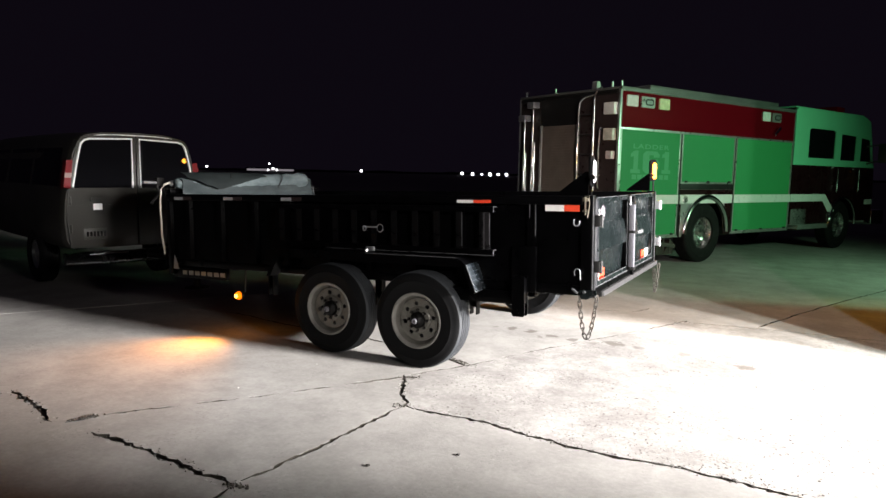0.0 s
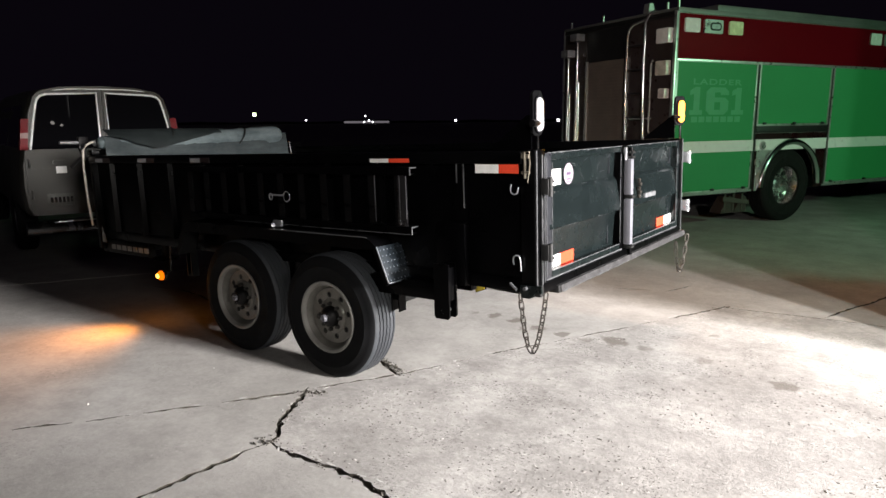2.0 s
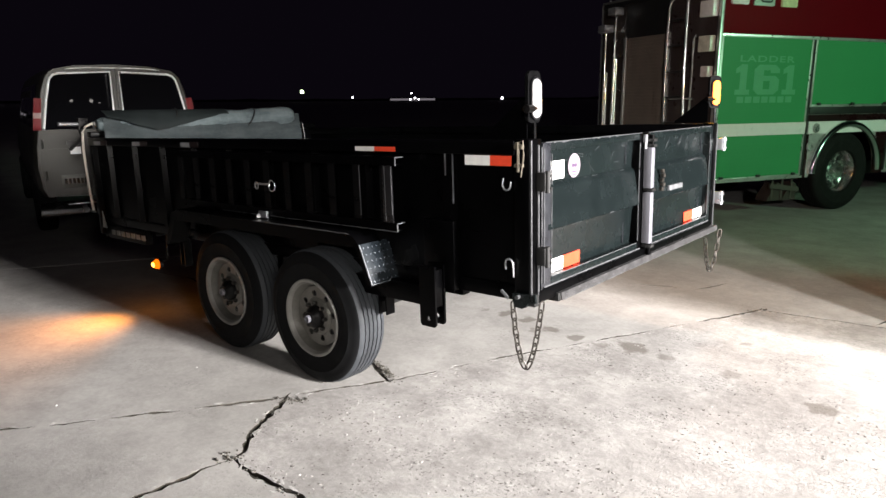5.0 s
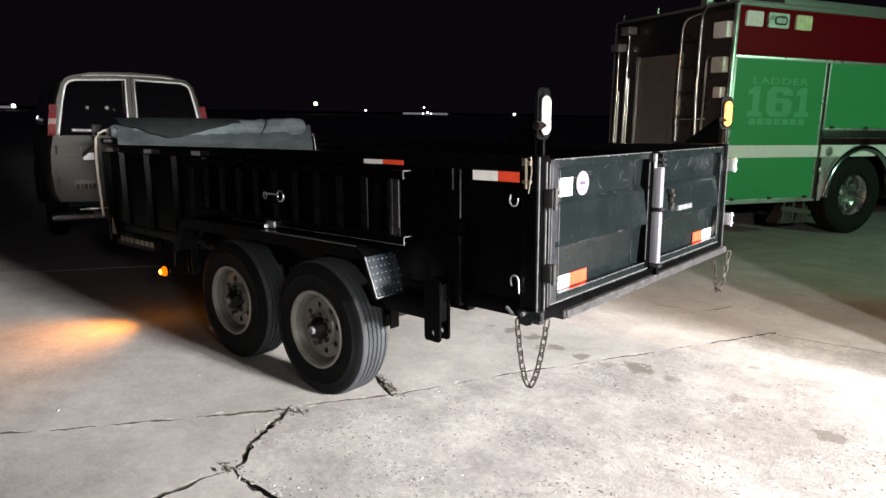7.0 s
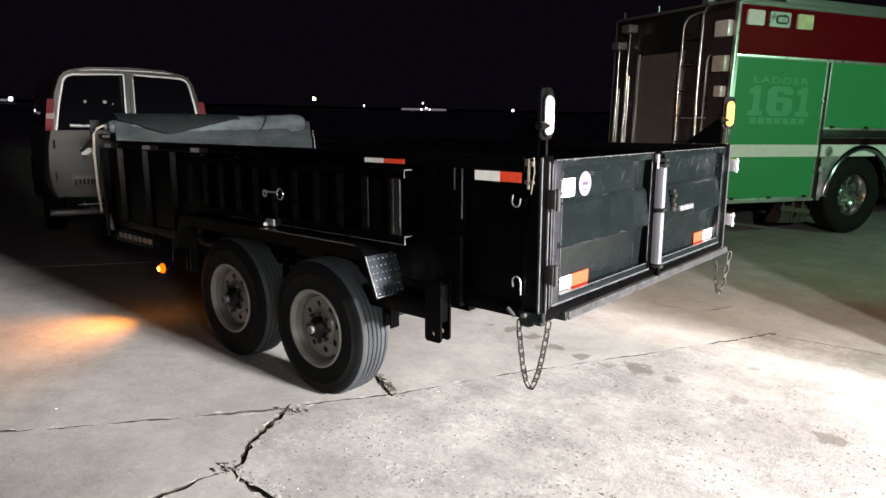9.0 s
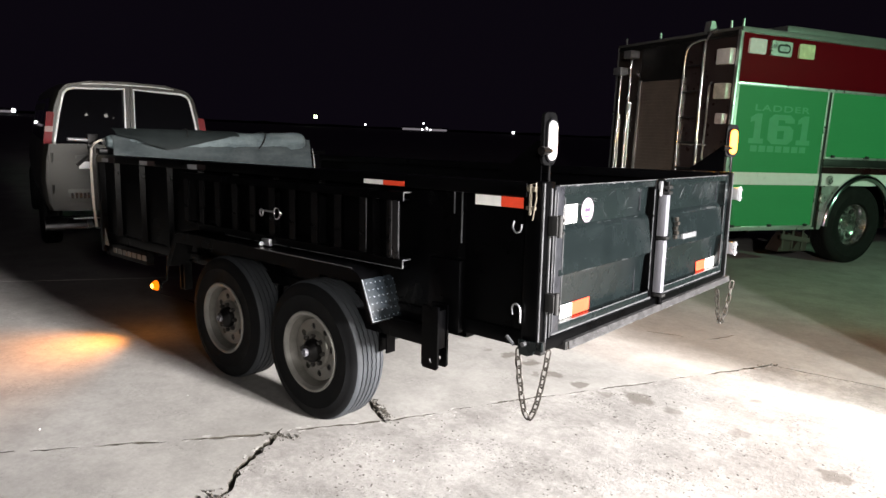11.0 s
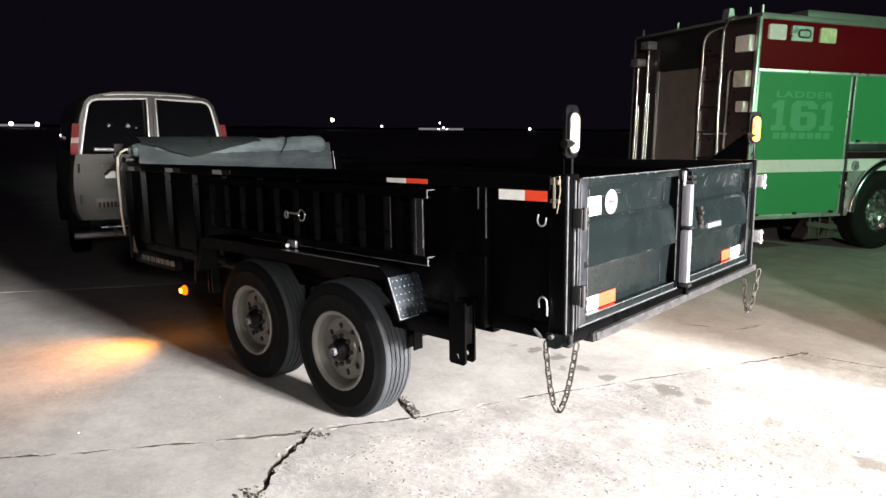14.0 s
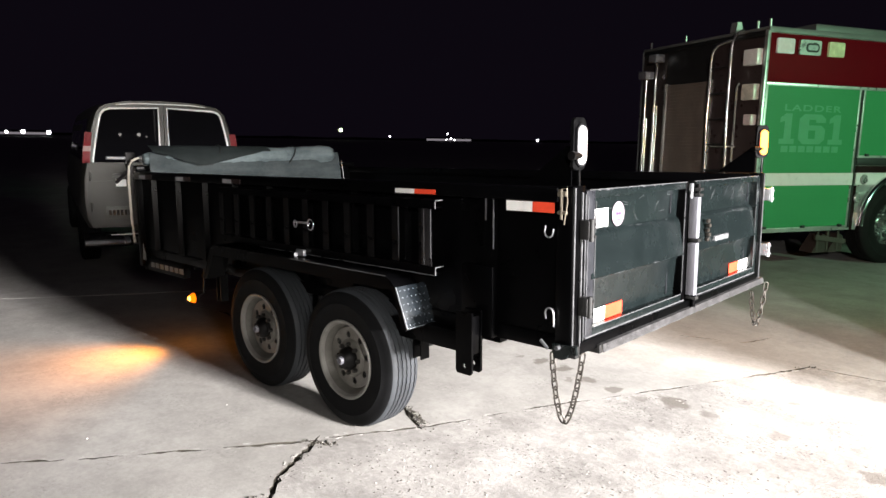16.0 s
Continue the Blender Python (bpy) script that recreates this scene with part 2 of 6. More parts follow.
CAB_DARK = plain("very dark red paint", (0.014, 0.003, 0.004), 0.3, vary=0.2, scale=3, bump=0.04, coat=0.3)
ALLOY = plain("brushed aluminium", (0.55, 0.56, 0.55), 0.35, metal=0.8, vary=0.2, scale=10)
DULL_ALLOY = plain("weathered aluminium", (0.12, 0.125, 0.12), 0.5, metal=0.3, vary=0.3, scale=6)
SHUTTER = plain("brown grey shutter", (0.19, 0.155, 0.13), 0.42, metal=0.3, vary=0.25, scale=4)
BLACK_TRIM = plain("black trim", (0.01, 0.01, 0.01), 0.45, vary=0.3)
TINT = plain("tinted glass", (0.004, 0.004, 0.005), 0.012, vary=0.1, bump=0.0, patch=0.0)
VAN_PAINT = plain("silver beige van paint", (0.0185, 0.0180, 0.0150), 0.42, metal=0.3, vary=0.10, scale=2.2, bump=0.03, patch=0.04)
# White in place of chrome: lamp glints on trim and roof edge in colour.
VAN_TRIM = plain("white trim and glint", (0.92, 0.93, 0.94), 0.3, vary=0.05)
TAIL_RED = plain("red tail lamp", (0.15, 0.004, 0.008), 0.5, vary=0.1)
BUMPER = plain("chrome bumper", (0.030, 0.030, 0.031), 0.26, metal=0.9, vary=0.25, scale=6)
PLASTER = plain("dark unseen wall paint", (0.022, 0.022, 0.023), 0.85, vary=0.12, scale=1.5)
for dull, gloss in ((TAIL_RED, 0.15), (RED_PAINT, 0.03), (RUBBER, 0.12), (GREEN, 0.2), (BLACK, 0.07), (TINT, 0.06), (GATE, 0.42), (TARP_DARK, 0.1)):
    dull.node_tree.nodes["Principled BSDF"].inputs["Specular IOR Level"].default_value = gloss
LAND = plain("dark far land", (0.02, 0.02, 0.018), 0.95, vary=0.4, scale=0.05)
LAMP_GLOBE = glow("small lamp globe", (1.0, 0.95, 0.88), 45.0)
FAR_WHITE = glow("far white lamp", (0.95, 0.93, 1.0), 5.0)
FAR_DIM = glow("far lit wall", (0.62, 0.56, 0.62), 0.22)
FAR_GREEN = glow("far greenish lamp", (0.8, 1.0, 0.55), 5.0)


# ---------------------------------------------------------------- mesh helpers
def part(name, bm, material, parent=None, label="", smooth=40):
    """Links a bmesh as one mesh object, under parent if there is one."""
    bmesh.ops.recalc_face_normals(bm, faces=bm.faces)
    me = bpy.data.meshes.new(name)
    bm.to_mesh(me)
    bm.free()
    me.materials.append(material)
    if smooth:
        me.polygons.foreach_set("use_smooth", [True] * len(me.polygons))
        me.set_sharp_from_angle(angle=radians(smooth))
    ob = new(name, me)
    ob.parent = parent
    if label:
        tagged(ob, label)
    return ob


def thing(name, m, label, category, group=""):
    ob = new(name)
    ob.empty_display_size = 0.2
    ob.matrix_world = m
    return tagged(ob, label, category, group)


def again(ob, name, m, parent):
    """Another object on the same mesh."""
    o = new(name, ob.data)
    o.parent = parent
    o.matrix_basis = m
    return o


def box(bm, x0, x1, y0, y1, z0, z1, bevel=0.0, m=None):
    mat = Matrix.Translation(((x0 + x1) / 2, (y0 + y1) / 2, (z0 + z1) / 2)) @ Matrix.Diagonal((abs(x1 - x0), abs(y1 - y0), abs(z1 - z0), 1))
    if m:
        mat = m @ mat
    made = bmesh.ops.create_cube(bm, size=1, matrix=mat)["verts"]
    if bevel:
        edges = list({e for v in made for e in v.link_edges})
        bmesh.ops.bevel(bm, geom=edges, offset=bevel, segments=2, affect="EDGES", profile=0.6)
    return bm


def a_box(*args, **kw):
    return box(bmesh.new(), *args, **kw)


def tube(bm, pts, r, seg=8, closed=False):
    """A round bar along a line of points."""
    pts = [Vector(p) for p in pts]
    rings, up = [], Vector((0.13, 0.21, 0.97))
    n = len(pts)
    for i, p in enumerate(pts):
        a = pts[(i - 1) % n] if closed or i else p
        b = pts[(i + 1) % n] if closed or i < n - 1 else p
        d = (b - a).normalized()
        side = d.cross(up)
        if side.length < 0.05:
            side = d.cross(Vector((1, 0, 0)))
        side.normalize()
        other = side.cross(d).normalized()
        rings.append([bm.verts.new(p + r * (math.cos(k * math.tau / seg) * side + math.sin(k * math.tau / seg) * other)) for k in range(seg)])
    for i in range(n if closed else n - 1):
        a, b = rings[i], rings[(i + 1) % n]
        for k in range(seg):
            bm.faces.new((a[k], a[(k + 1) % seg], b[(k + 1) % seg], b[k]))
    if not closed:
        bm.faces.new(rings[0])
        bm.faces.new(rings[-1])
    return bm


def lathe(bm, profile, seg=40, m=None):
    """Turns (radius, along) pairs round the local y axis."""
    rings = []
    for r, a in profile:
        rings.append([bm.verts.new((r * math.cos(k * math.tau / seg), a, r * math.sin(k * math.tau / seg))) for k in range(seg)])
    for a, b in zip(rings, rings[1:]):
        for k in range(seg):
            bm.faces.new((a[k], a[(k + 1) % seg], b[(k + 1) % seg], b[k]))
    if profile[0][0] > 1e-4:
        bm.faces.new(rings[0])
    if profile[-1][0] > 1e-4:
        bm.faces.new(rings[-1])
    bmesh.ops.remove_doubles(bm, verts=bm.verts, dist=1e-5)
    if m:
        bmesh.ops.transform(bm, matrix=m, verts=bm.verts)
    return bm


def prism(bm, outline, axis, lo, hi):
    """A flat outline given a thickness along an axis; outline in the two other axes, in order."""
    def at(p, v):
        a, b = p
        return {"x": (v, a, b), "y": (a, v, b), "z": (a, b, v)}[axis]

    low = [bm.verts.new(at(p, lo)) for p in outline]
    high = [bm.verts.new(at(p, hi)) for p in outline]
    bm.faces.new(low)
    bm.faces.new(high)
    n = len(outline)
    for k in range(n):
        bm.faces.new((low[k], low[(k + 1) % n], high[(k + 1) % n], high[k]))
    return bm


def round_rect(cx, cy, w, h, r, seg=6):
    pts = []
    for k, (sx, sy) in enumerate(((1, 1), (-1, 1), (-1, -1), (1, -1))):
        for i in range(seg + 1):
            a = math.pi / 2 * (k + i / seg)
            pts.append((cx + sx * (w / 2 - r) + r * math.cos(a), cy + sy * (h / 2 - r) + r * math.sin(a)))
    return pts


def cut_sheet(outer, holes, extra=()):
    """Splits a flat sheet into kept triangles and the rest inside the holes; extra loops are cut lines alone."""
    from mathutils import geometry
    pts, faces = [], []
    for loop in [outer, *holes, *extra]:
        faces.append(list(range(len(pts), len(pts) + len(loop))))
        pts += [Vector(p) for p in loop]
    edges = [(f[k], f[(k + 1) % len(f)]) for f in faces for k in range(len(f))]
    v, _, tris, *_ = geometry.delaunay_2d_cdt(pts, edges, [], 0, 1e-6)

    def inside(p, loop):
        hit = False
        for (xa, ya), (xb, yb) in zip(loop, loop[1:] + loop[:1]):
            if (ya > p[1]) != (yb > p[1]) and p[0] < (xb - xa) * (p[1] - ya) / (yb - ya) + xa:
                hit = not hit
        return hit

    bounds = [(min(p[0] for p in h), max(p[0] for p in h), min(p[1] for p in h), max(p[1] for p in h)) for h in holes]
    kept, inner = [], []
    for t in tris:
        t = tuple(t)
        c = ((v[t[0]][0] + v[t[1]][0] + v[t[2]][0]) / 3, (v[t[0]][1] + v[t[1]][1] + v[t[2]][1]) / 3)
        if not inside(c, outer):
            continue
        in_hole = any(x0 <= c[0] <= x1 and y0 <= c[1] <= y1 and inside(c, h) for h, (x0, x1, y0, y1) in zip(holes, bounds))
        (inner if in_hole else kept).append(t)
    return v, kept, inner


def plate(bm, outer, holes, axis, lo, hi):
    """A plate with holes right through it."""
    v, kept, _ = cut_sheet(outer, holes)

    def at(p, d):
        return {"x": (d, p[0], p[1]), "y": (p[0], d, p[1]), "z": (p[0], p[1], d)}[axis]

    used = sorted({i for t in kept for i in t})
    top, bot = {i: bm.verts.new(at(v[i], hi)) for i in used}, {i: bm.verts.new(at(v[i], lo)) for i in used}
    count = {}
    for t in kept:
        bm.faces.new([top[i] for i in t])
        bm.faces.new([bot[i] for i in reversed(t)])
        for a, b in zip(t, t[1:] + t[:1]):
            count[frozenset((a, b))] = count.get(frozenset((a, b)), 0) + 1
    for e, c in count.items():
        if c == 1:
            a, b = e
            bm.faces.new((top[a], top[b], bot[b], bot[a]))
    return bm


def circle(cx, cy, r, n=16):
    return [(cx + r * math.cos(k * math.tau / n), cy + r * math.sin(k * math.tau / n)) for k in range(n)]


# ---------------------------------------------------------------- ground
rng = random.Random(4)


def crack_outline(line, width, jag):
    """A ragged closed outline round a broken line, for a crack or a joint."""
    pts = []
    for (x0, y0), (x1, y1) in zip(line, line[1:]):
        n = max(2, int(math.hypot(x1 - x0, y1 - y0) / 0.03))
        pts += [(x0 + (x1 - x0) * k / n, y0 + (y1 - y0) * k / n) for k in range(n)]
    pts.append(line[-1])
    left, right = [], []
    drift = 0.0
    for i, (x, y) in enumerate(pts):
        a, b = pts[max(0, i - 1)], pts[min(len(pts) - 1, i + 1)]
        d = Vector((b[0] - a[0], b[1] - a[1])).normalized()
        drift = 0.7 * drift + rng.uniform(-jag, jag)
        ends = min(i, len(pts) - 1 - i)
        w = width * (0.25 + min(1, ends / 4)) * rng.uniform(0.35, 1.2)
        left.append((x - d.y * (drift + w), y + d.x * (drift + w)))
        right.append((x - d.y * (drift - w), y + d.x * (drift - w)))
    return left + right[::-1]


CRACKS = [
    ([(-5.31, 2.37), (-4.9, 2.27), (-4.52, 2.15)], 0.0195, 0.0105),
    ([(-4.44, 2.19), (-4.36, 2.36)], 0.0170, 0.0105),
    ([(-4.17, 2.18), (-3.68, 2.17), (-2.98, 2.10)], 0.0183, 0.0105),
    ([(-4.36, 2.38), (-4.17, 2.62), (-4.08, 2.735)], 0.0100, 0.0085),
    ([(-4.03, 2.80), (-3.95, 2.90), (-3.86, 3.025)], 0.0100, 0.0085),
    ([(-3.82, 3.08), (-3.70, 3.25)], 0.0100, 0.0085),
    ([(-3.66, 3.305), (-3.58, 3.42), (-3.47, 3.58)], 0.0100, 0.0085),
    ([(-3.43, 3.64), (-3.34, 3.77), (-3.14, 4.05)], 0.0100, 0.0085),
    ([(-2.97, 2.12), (-2.90, 2.64), (-2.85, 3.46)], 0.0108, 0.0095),
    ([(-2.97, 2.08), (-2.93, 1.6), (-2.86, 0.6), (-2.78, -0.8)], 0.0095, 0.0080),
    ([(-3.185, 4.08), (-3.10, 3.92), (-2.97, 3.68), (-2.87, 3.57), (-2.83, 3.487)], 0.0158, 0.0105),
    ([(-2.845, 3.487), (-2.62, 3.47), (-2.21, 3.48), (-1.70, 3.39), (-1.09, 3.42), (-0.5, 3.38), (1.2, 3.36)], 0.0145, 0.0105),
    ([(-3.16, 4.08), (-2.88, 4.53), (-2.76, 4.815)], 0.0080, 0.0065),
    ([(-2.73, 4.89), (-2.66, 5.055)], 0.0055, 0.0065),
    ([(-2.63, 5.125), (-2.59, 5.22), (-2.42, 5.56)], 0.0085, 0.0065),
    ([(-2.39, 5.62), (-2.31, 5.78)], 0.0055, 0.0065),
    ([(-2.27, 5.86), (-2.2, 6.0), (-2.06, 6.29)], 0.0080, 0.0065),
    ([(-2.02, 6.375), (-1.93, 6.56)], 0.0065, 0.0065),
    ([(-1.88, 6.67), (-1.6, 7.25)], 0.0090, 0.0065),
    ([(-1.6, 7.25), (-0.9, 7.33), (1.6, 7.5)], 0.0045, 0.0080),
    ([(-3.17, 4.68), (-3.02, 4.60), (-2.86, 4.53)], 0.0158, 0.0105),
    ([(-0.89, 7.38), (-0.28, 9.0), (0.8, 11.5)], 0.0108, 0.0065),
    ([(-2.62, 7.36), (-2.40, 7.43), (-2.30, 7.455)], 0.0050, 0.0085),
    ([(-2.20, 7.48), (-2.14, 7.56), (-2.05, 7.83)], 0.0060, 0.0085),
    ([(-5.96, 5.00), (-5.52, 4.965), (-5.04, 4.88), (-4.55, 4.86), (-4.04, 4.835), (-3.60, 4.78)], 0.0150, 0.0105),
    ([(-6.6, 4.90), (-6.2, 4.95), (-5.99, 5.0)], 0.0035, 0.0040),
]


SLAB = [(-3.165, 4.08), (-2.88, 4.53), (-2.59, 5.22), (-2.2, 6.0), (-1.6, 7.25), (-0.9, 7.33), (1.6, 7.5), (2.95, 7.6), (2.95, 3.33), (1.2, 3.36), (-0.5, 3.38),
        (-1.09, 3.42), (-1.7, 3.39), (-2.21, 3.48), (-2.62, 3.47), (-2.845, 3.487), (-2.97, 3.68)]


def within(p, loop):
    hit = False
    for (xa, ya), (xb, yb) in zip(loop, loop[1:] + loop[:1]):
        if (ya > p[1]) != (yb > p[1]) and p[0] < (xb - xa) * (p[1] - ya) / (yb - ya) + xa:
            hit = not hit
    return hit


def make_ground():
    holes = [crack_outline(*c) for c in CRACKS]
    far = 2600
    v, kept, inner = cut_sheet([(-far, -far), (far, -far), (far, far), (-far, far)], holes, [SLAB])
    rough = [t for t in kept if within([sum(v[i][k] for i in t) / 3 for k in (0, 1)], SLAB)]
    rest = [t for t in kept if t not in set(rough)]

    def sheet(tris, name, mat, parent, label):
        bm = bmesh.new()
        at = {i: bm.verts.new((v[i][0], v[i][1], 0)) for i in sorted({i for t in tris for i in t})}
        for t in tris:
            bm.faces.new([at[i] for i in t])
        return part(name, bm, mat, parent, label, smooth=0)

    ground = sheet(rest, "ground", CONCRETE, None, "pale worn concrete apron with open joints and cracks")
    tagged(ground, category="ground", kind="structure")
    sheet(rough, "slab", AGGREGATE, ground, "rough concrete slab with exposed aggregate")
    bm = bmesh.new()
    used = sorted({i for t in inner for i in t})
    lo = {i: bm.verts.new((v[i][0], v[i][1], -0.022)) for i in used}
    hi = {i: bm.verts.new((v[i][0], v[i][1], 0)) for i in used}
    count = {}
    for t in inner:
        bm.faces.new([lo[i] for i in t])
        for a, b in zip(t, t[1:] + t[:1]):
            count[frozenset((a, b))] = count.get(frozenset((a, b)), 0) + 1
    for e, c in count.items():
        if c == 1:
            a, b = e
            bm.faces.new((hi[a], hi[b], lo[b], lo[a]))
    for w in [w for w in bm.verts if not w.link_faces]:
        bm.verts.remove(w)
    bmesh.ops.recalc_face_normals(bm, faces=bm.faces)
    crack = part("crack", bm, CRACK, ground, "dark soil in the open cracks", smooth=0)
    tagged(crack, kind="stuff")
    return ground


ground = make_ground()


def crumbs():
    """Loose grit and broken edges along the wider cracks."""
    bm = bmesh.new()
    for line, width, jag in CRACKS:
        if width < 0.012:
            continue
        for (x0, y0), (x1, y1) in zip(line, line[1:]):
            size = math.hypot(x1 - x0, y1 - y0)
            for _ in range(int(size * 60)):
                t, off = rng.random(), rng.gauss(0, width * 1.5)
                dx, dy = (x1 - x0) / size, (y1 - y0) / size
                r = rng.uniform(0.002, 0.006)
                m = pose(x0 + (x1 - x0) * t - dy * off, y0 + (y1 - y0) * t + dx * off, r * 0.4, rng.uniform(0, 90), rng.uniform(0, 90), rng.uniform(0, 360))
                bmesh.ops.create_icosphere(bm, subdivisions=1, radius=r, matrix=m @ Matrix.Diagonal((1, rng.uniform(0.6, 1), rng.uniform(0.5, 0.9), 1)))
    grit = part("grit", bm, GRIT, smooth=0)
    tagged(grit, "loose grey grit along the cracks in the concrete", "grit", kind="stuff")


crumbs()


def broken_edges():
    """Pale spalled flakes along the joints, and rubble where joints meet."""
    bm = bmesh.new()

    def flake(x, y, r, z, turn):
        n = rng.randint(5, 7)
        ring = [(x + r * rng.uniform(0.6, 1.2) * math.cos(k * math.tau / n) * math.cos(turn) - 0.28 * r * math.sin(k * math.tau / n) * math.sin(turn),
                 y + r * rng.uniform(0.6, 1.2) * math.cos(k * math.tau / n) * math.sin(turn) + 0.28 * r * math.sin(k * math.tau / n) * math.cos(turn)) for k in range(n)]
        lo, hi = [bm.verts.new((a, b, 0.0004)) for a, b in ring], [bm.verts.new((x + (a - x) * 0.7, y + (b - y) * 0.7, z)) for a, b in ring]
        bm.faces.new(hi)
        for k in range(n):
            bm.faces.new((lo[k], lo[(k + 1) % n], hi[(k + 1) % n], hi[k]))

    for line, width, jag in CRACKS:
        for (x0, y0), (x1, y1) in zip(line, line[1:]):
            size = math.hypot(x1 - x0, y1 - y0)
            if max(x0, x1) < -5.0 or min(y0, y1) > 7.0:
                continue
            dx, dy, turn = (x1 - x0) / size, (y1 - y0) / size, math.atan2(y1 - y0, x1 - x0)
            for _ in range(int(size * 20)):
                t, side = rng.random(), rng.choice((-1, 1))
                off = side * (width * 1.25 + abs(rng.gauss(0, 0.014)))
                flake(x0 + dx * size * t - dy * off, y0 + dy * size * t + dx * off, rng.uniform(0.006, 0.030), rng.uniform(0.0008, 0.0018), turn + rng.gauss(0, 0.25))
    tagged(part("spall", bm, SPALL, ground, "pale broken joint edges", smooth=0), kind="stuff")
    bm = bmesh.new()
    for cx, cy, wide, deep, turn, count in ((-3.02, 4.62, 0.17, 0.035, -0.35, 80), (-3.10, 4.03, 0.10, 0.045, 0.5, 45), (-2.86, 3.47, 0.06, 0.05, 0.2, 22), (-4.40, 2.30, 0.09, 0.035, 1.1, 60), (-2.95, 2.10, 0.06, 0.03, 0.2, 50), (-1.62, 7.22, 0.08, 0.03, 0.6, 14)):
        for _ in range(count):
            a, b = rng.gauss(0, wide * 0.5), rng.gauss(0, deep * 0.5)
            r = rng.uniform(0.003, 0.009)
            m = pose(cx + a * math.cos(turn) - b * math.sin(turn), cy + a * math.sin(turn) + b * math.cos(turn), r * 0.35, rng.uniform(0, 90), rng.uniform(0, 90), rng.uniform(0, 360))
            bmesh.ops.create_icosphere(bm, subdivisions=1, radius=r, matrix=m @ Matrix.Diagonal((1, rng.uniform(0.6, 1), rng.uniform(0.5, 0.9), 1)))
    tagged(part("rubble", bm, RUBBLE, ground, "brown rubble and dirt in the broken joints", smooth=0), kind="stuff")


broken_edges()


def pale_joint():
    """An old joint filled with pale mortar, out beyond the trailer."""
    bm = bmesh.new()
    line = [(-8.6, 2.4), (-7.85, 3.67), (-7.44, 4.30), (-6.9, 5.2), (-6.3, 6.3)]
    ring = crack_outline(line, 0.020, 0.006)
    prism(bm, ring, "z", 0.0, 0.003)
    tagged(part("mortar_joint", bm, SPALL, ground, "pale mortar in an old joint", smooth=0), kind="stuff")


pale_joint()


def exposed_stones():
    """Small stones that stand out of the worn slab, thick in patches."""
    pick = random.Random(12)
    bm = bmesh.new()
    bmesh.ops.create_icosphere(bm, subdivisions=1, radius=1.0)
    unit = [v.co.copy() for v in bm.verts]
    tris = [[v.index for v in f.verts] for f in bm.faces]
    bm.free()
    verts, faces = [], []
    while len(verts) < 2600 * len(unit):
        x, y = pick.uniform(-2.9, 0.6), 3.42 + 2.6 * pick.random() ** 1.6
        thick = noise.noise((x * 1.7, y * 2.1, 3.0)) + 0.5 * noise.noise((x * 5.0, y * 6.0, 8.0))
        if thick < pick.uniform(-0.25, 0.45) or not within((x, y), SLAB):
            continue
        r = pick.uniform(0.002, 0.0068) * (1.35 if pick.random() < 0.12 else 1.0)
        m = pose(x, y, r * 0.05, 0, 0, pick.uniform(0, 360)) @ Matrix.Diagonal((r * pick.uniform(0.9, 1.6), r * pick.uniform(0.6, 1.0), r * pick.uniform(0.25, 0.5), 1))
        base = len(verts)
        verts += [tuple(m @ v) for v in unit]
        faces += [[base + i for i in t] for t in tris]
    me = bpy.data.meshes.new("stones")
    me.from_pydata(verts, [], faces)
    me.materials.append(STONES)
    ob = new("exposed_stone", me)
    ob.parent = ground
    tagged(ob, "small dark and pale stones in the worn concrete", kind="stuff")


exposed_stones()


def loose_stone(x, y, r, mat, label):
    """A single lump lying on the apron."""
    bm = bmesh.new()
    bmesh.ops.create_icosphere(bm, subdivisions=2, radius=r)
    for v in bm.verts:
        v.co *= 1 + 0.28 * noise.noise(v.co * (1.3 / r) + Vector((x, y, 0)))
        v.co.z *= 0.55
    low = min(v.co.z for v in bm.verts)
    ob = part("pebble", bm, mat, None, smooth=30)
    ob.matrix_basis = pose(x, y, -low)
    tagged(ob, label, "pebble", "pebbles on the concrete")


DARK_STONE = plain("dark stone", (0.05, 0.045, 0.04), 0.8, vary=0.4, scale=40)
WHITE_STONE = plain("white stone", (0.80, 0.79, 0.76), 0.6, vary=0.1, scale=40)
loose_stone(-4.027, 3.191, 0.0055, WHITE_STONE, "small white stone lying on the concrete apron")
loose_stone(-3.925, 3.939, 0.0038, WHITE_STONE, "small white stone lying on the concrete apron")
loose_stone(-2.528, 2.607, 0.011, DARK_STONE, "small dark stone lying on the concrete apron")
loose_stone(-2.178, 2.969, 0.011, DARK_STONE, "small dark stone lying on the concrete apron")


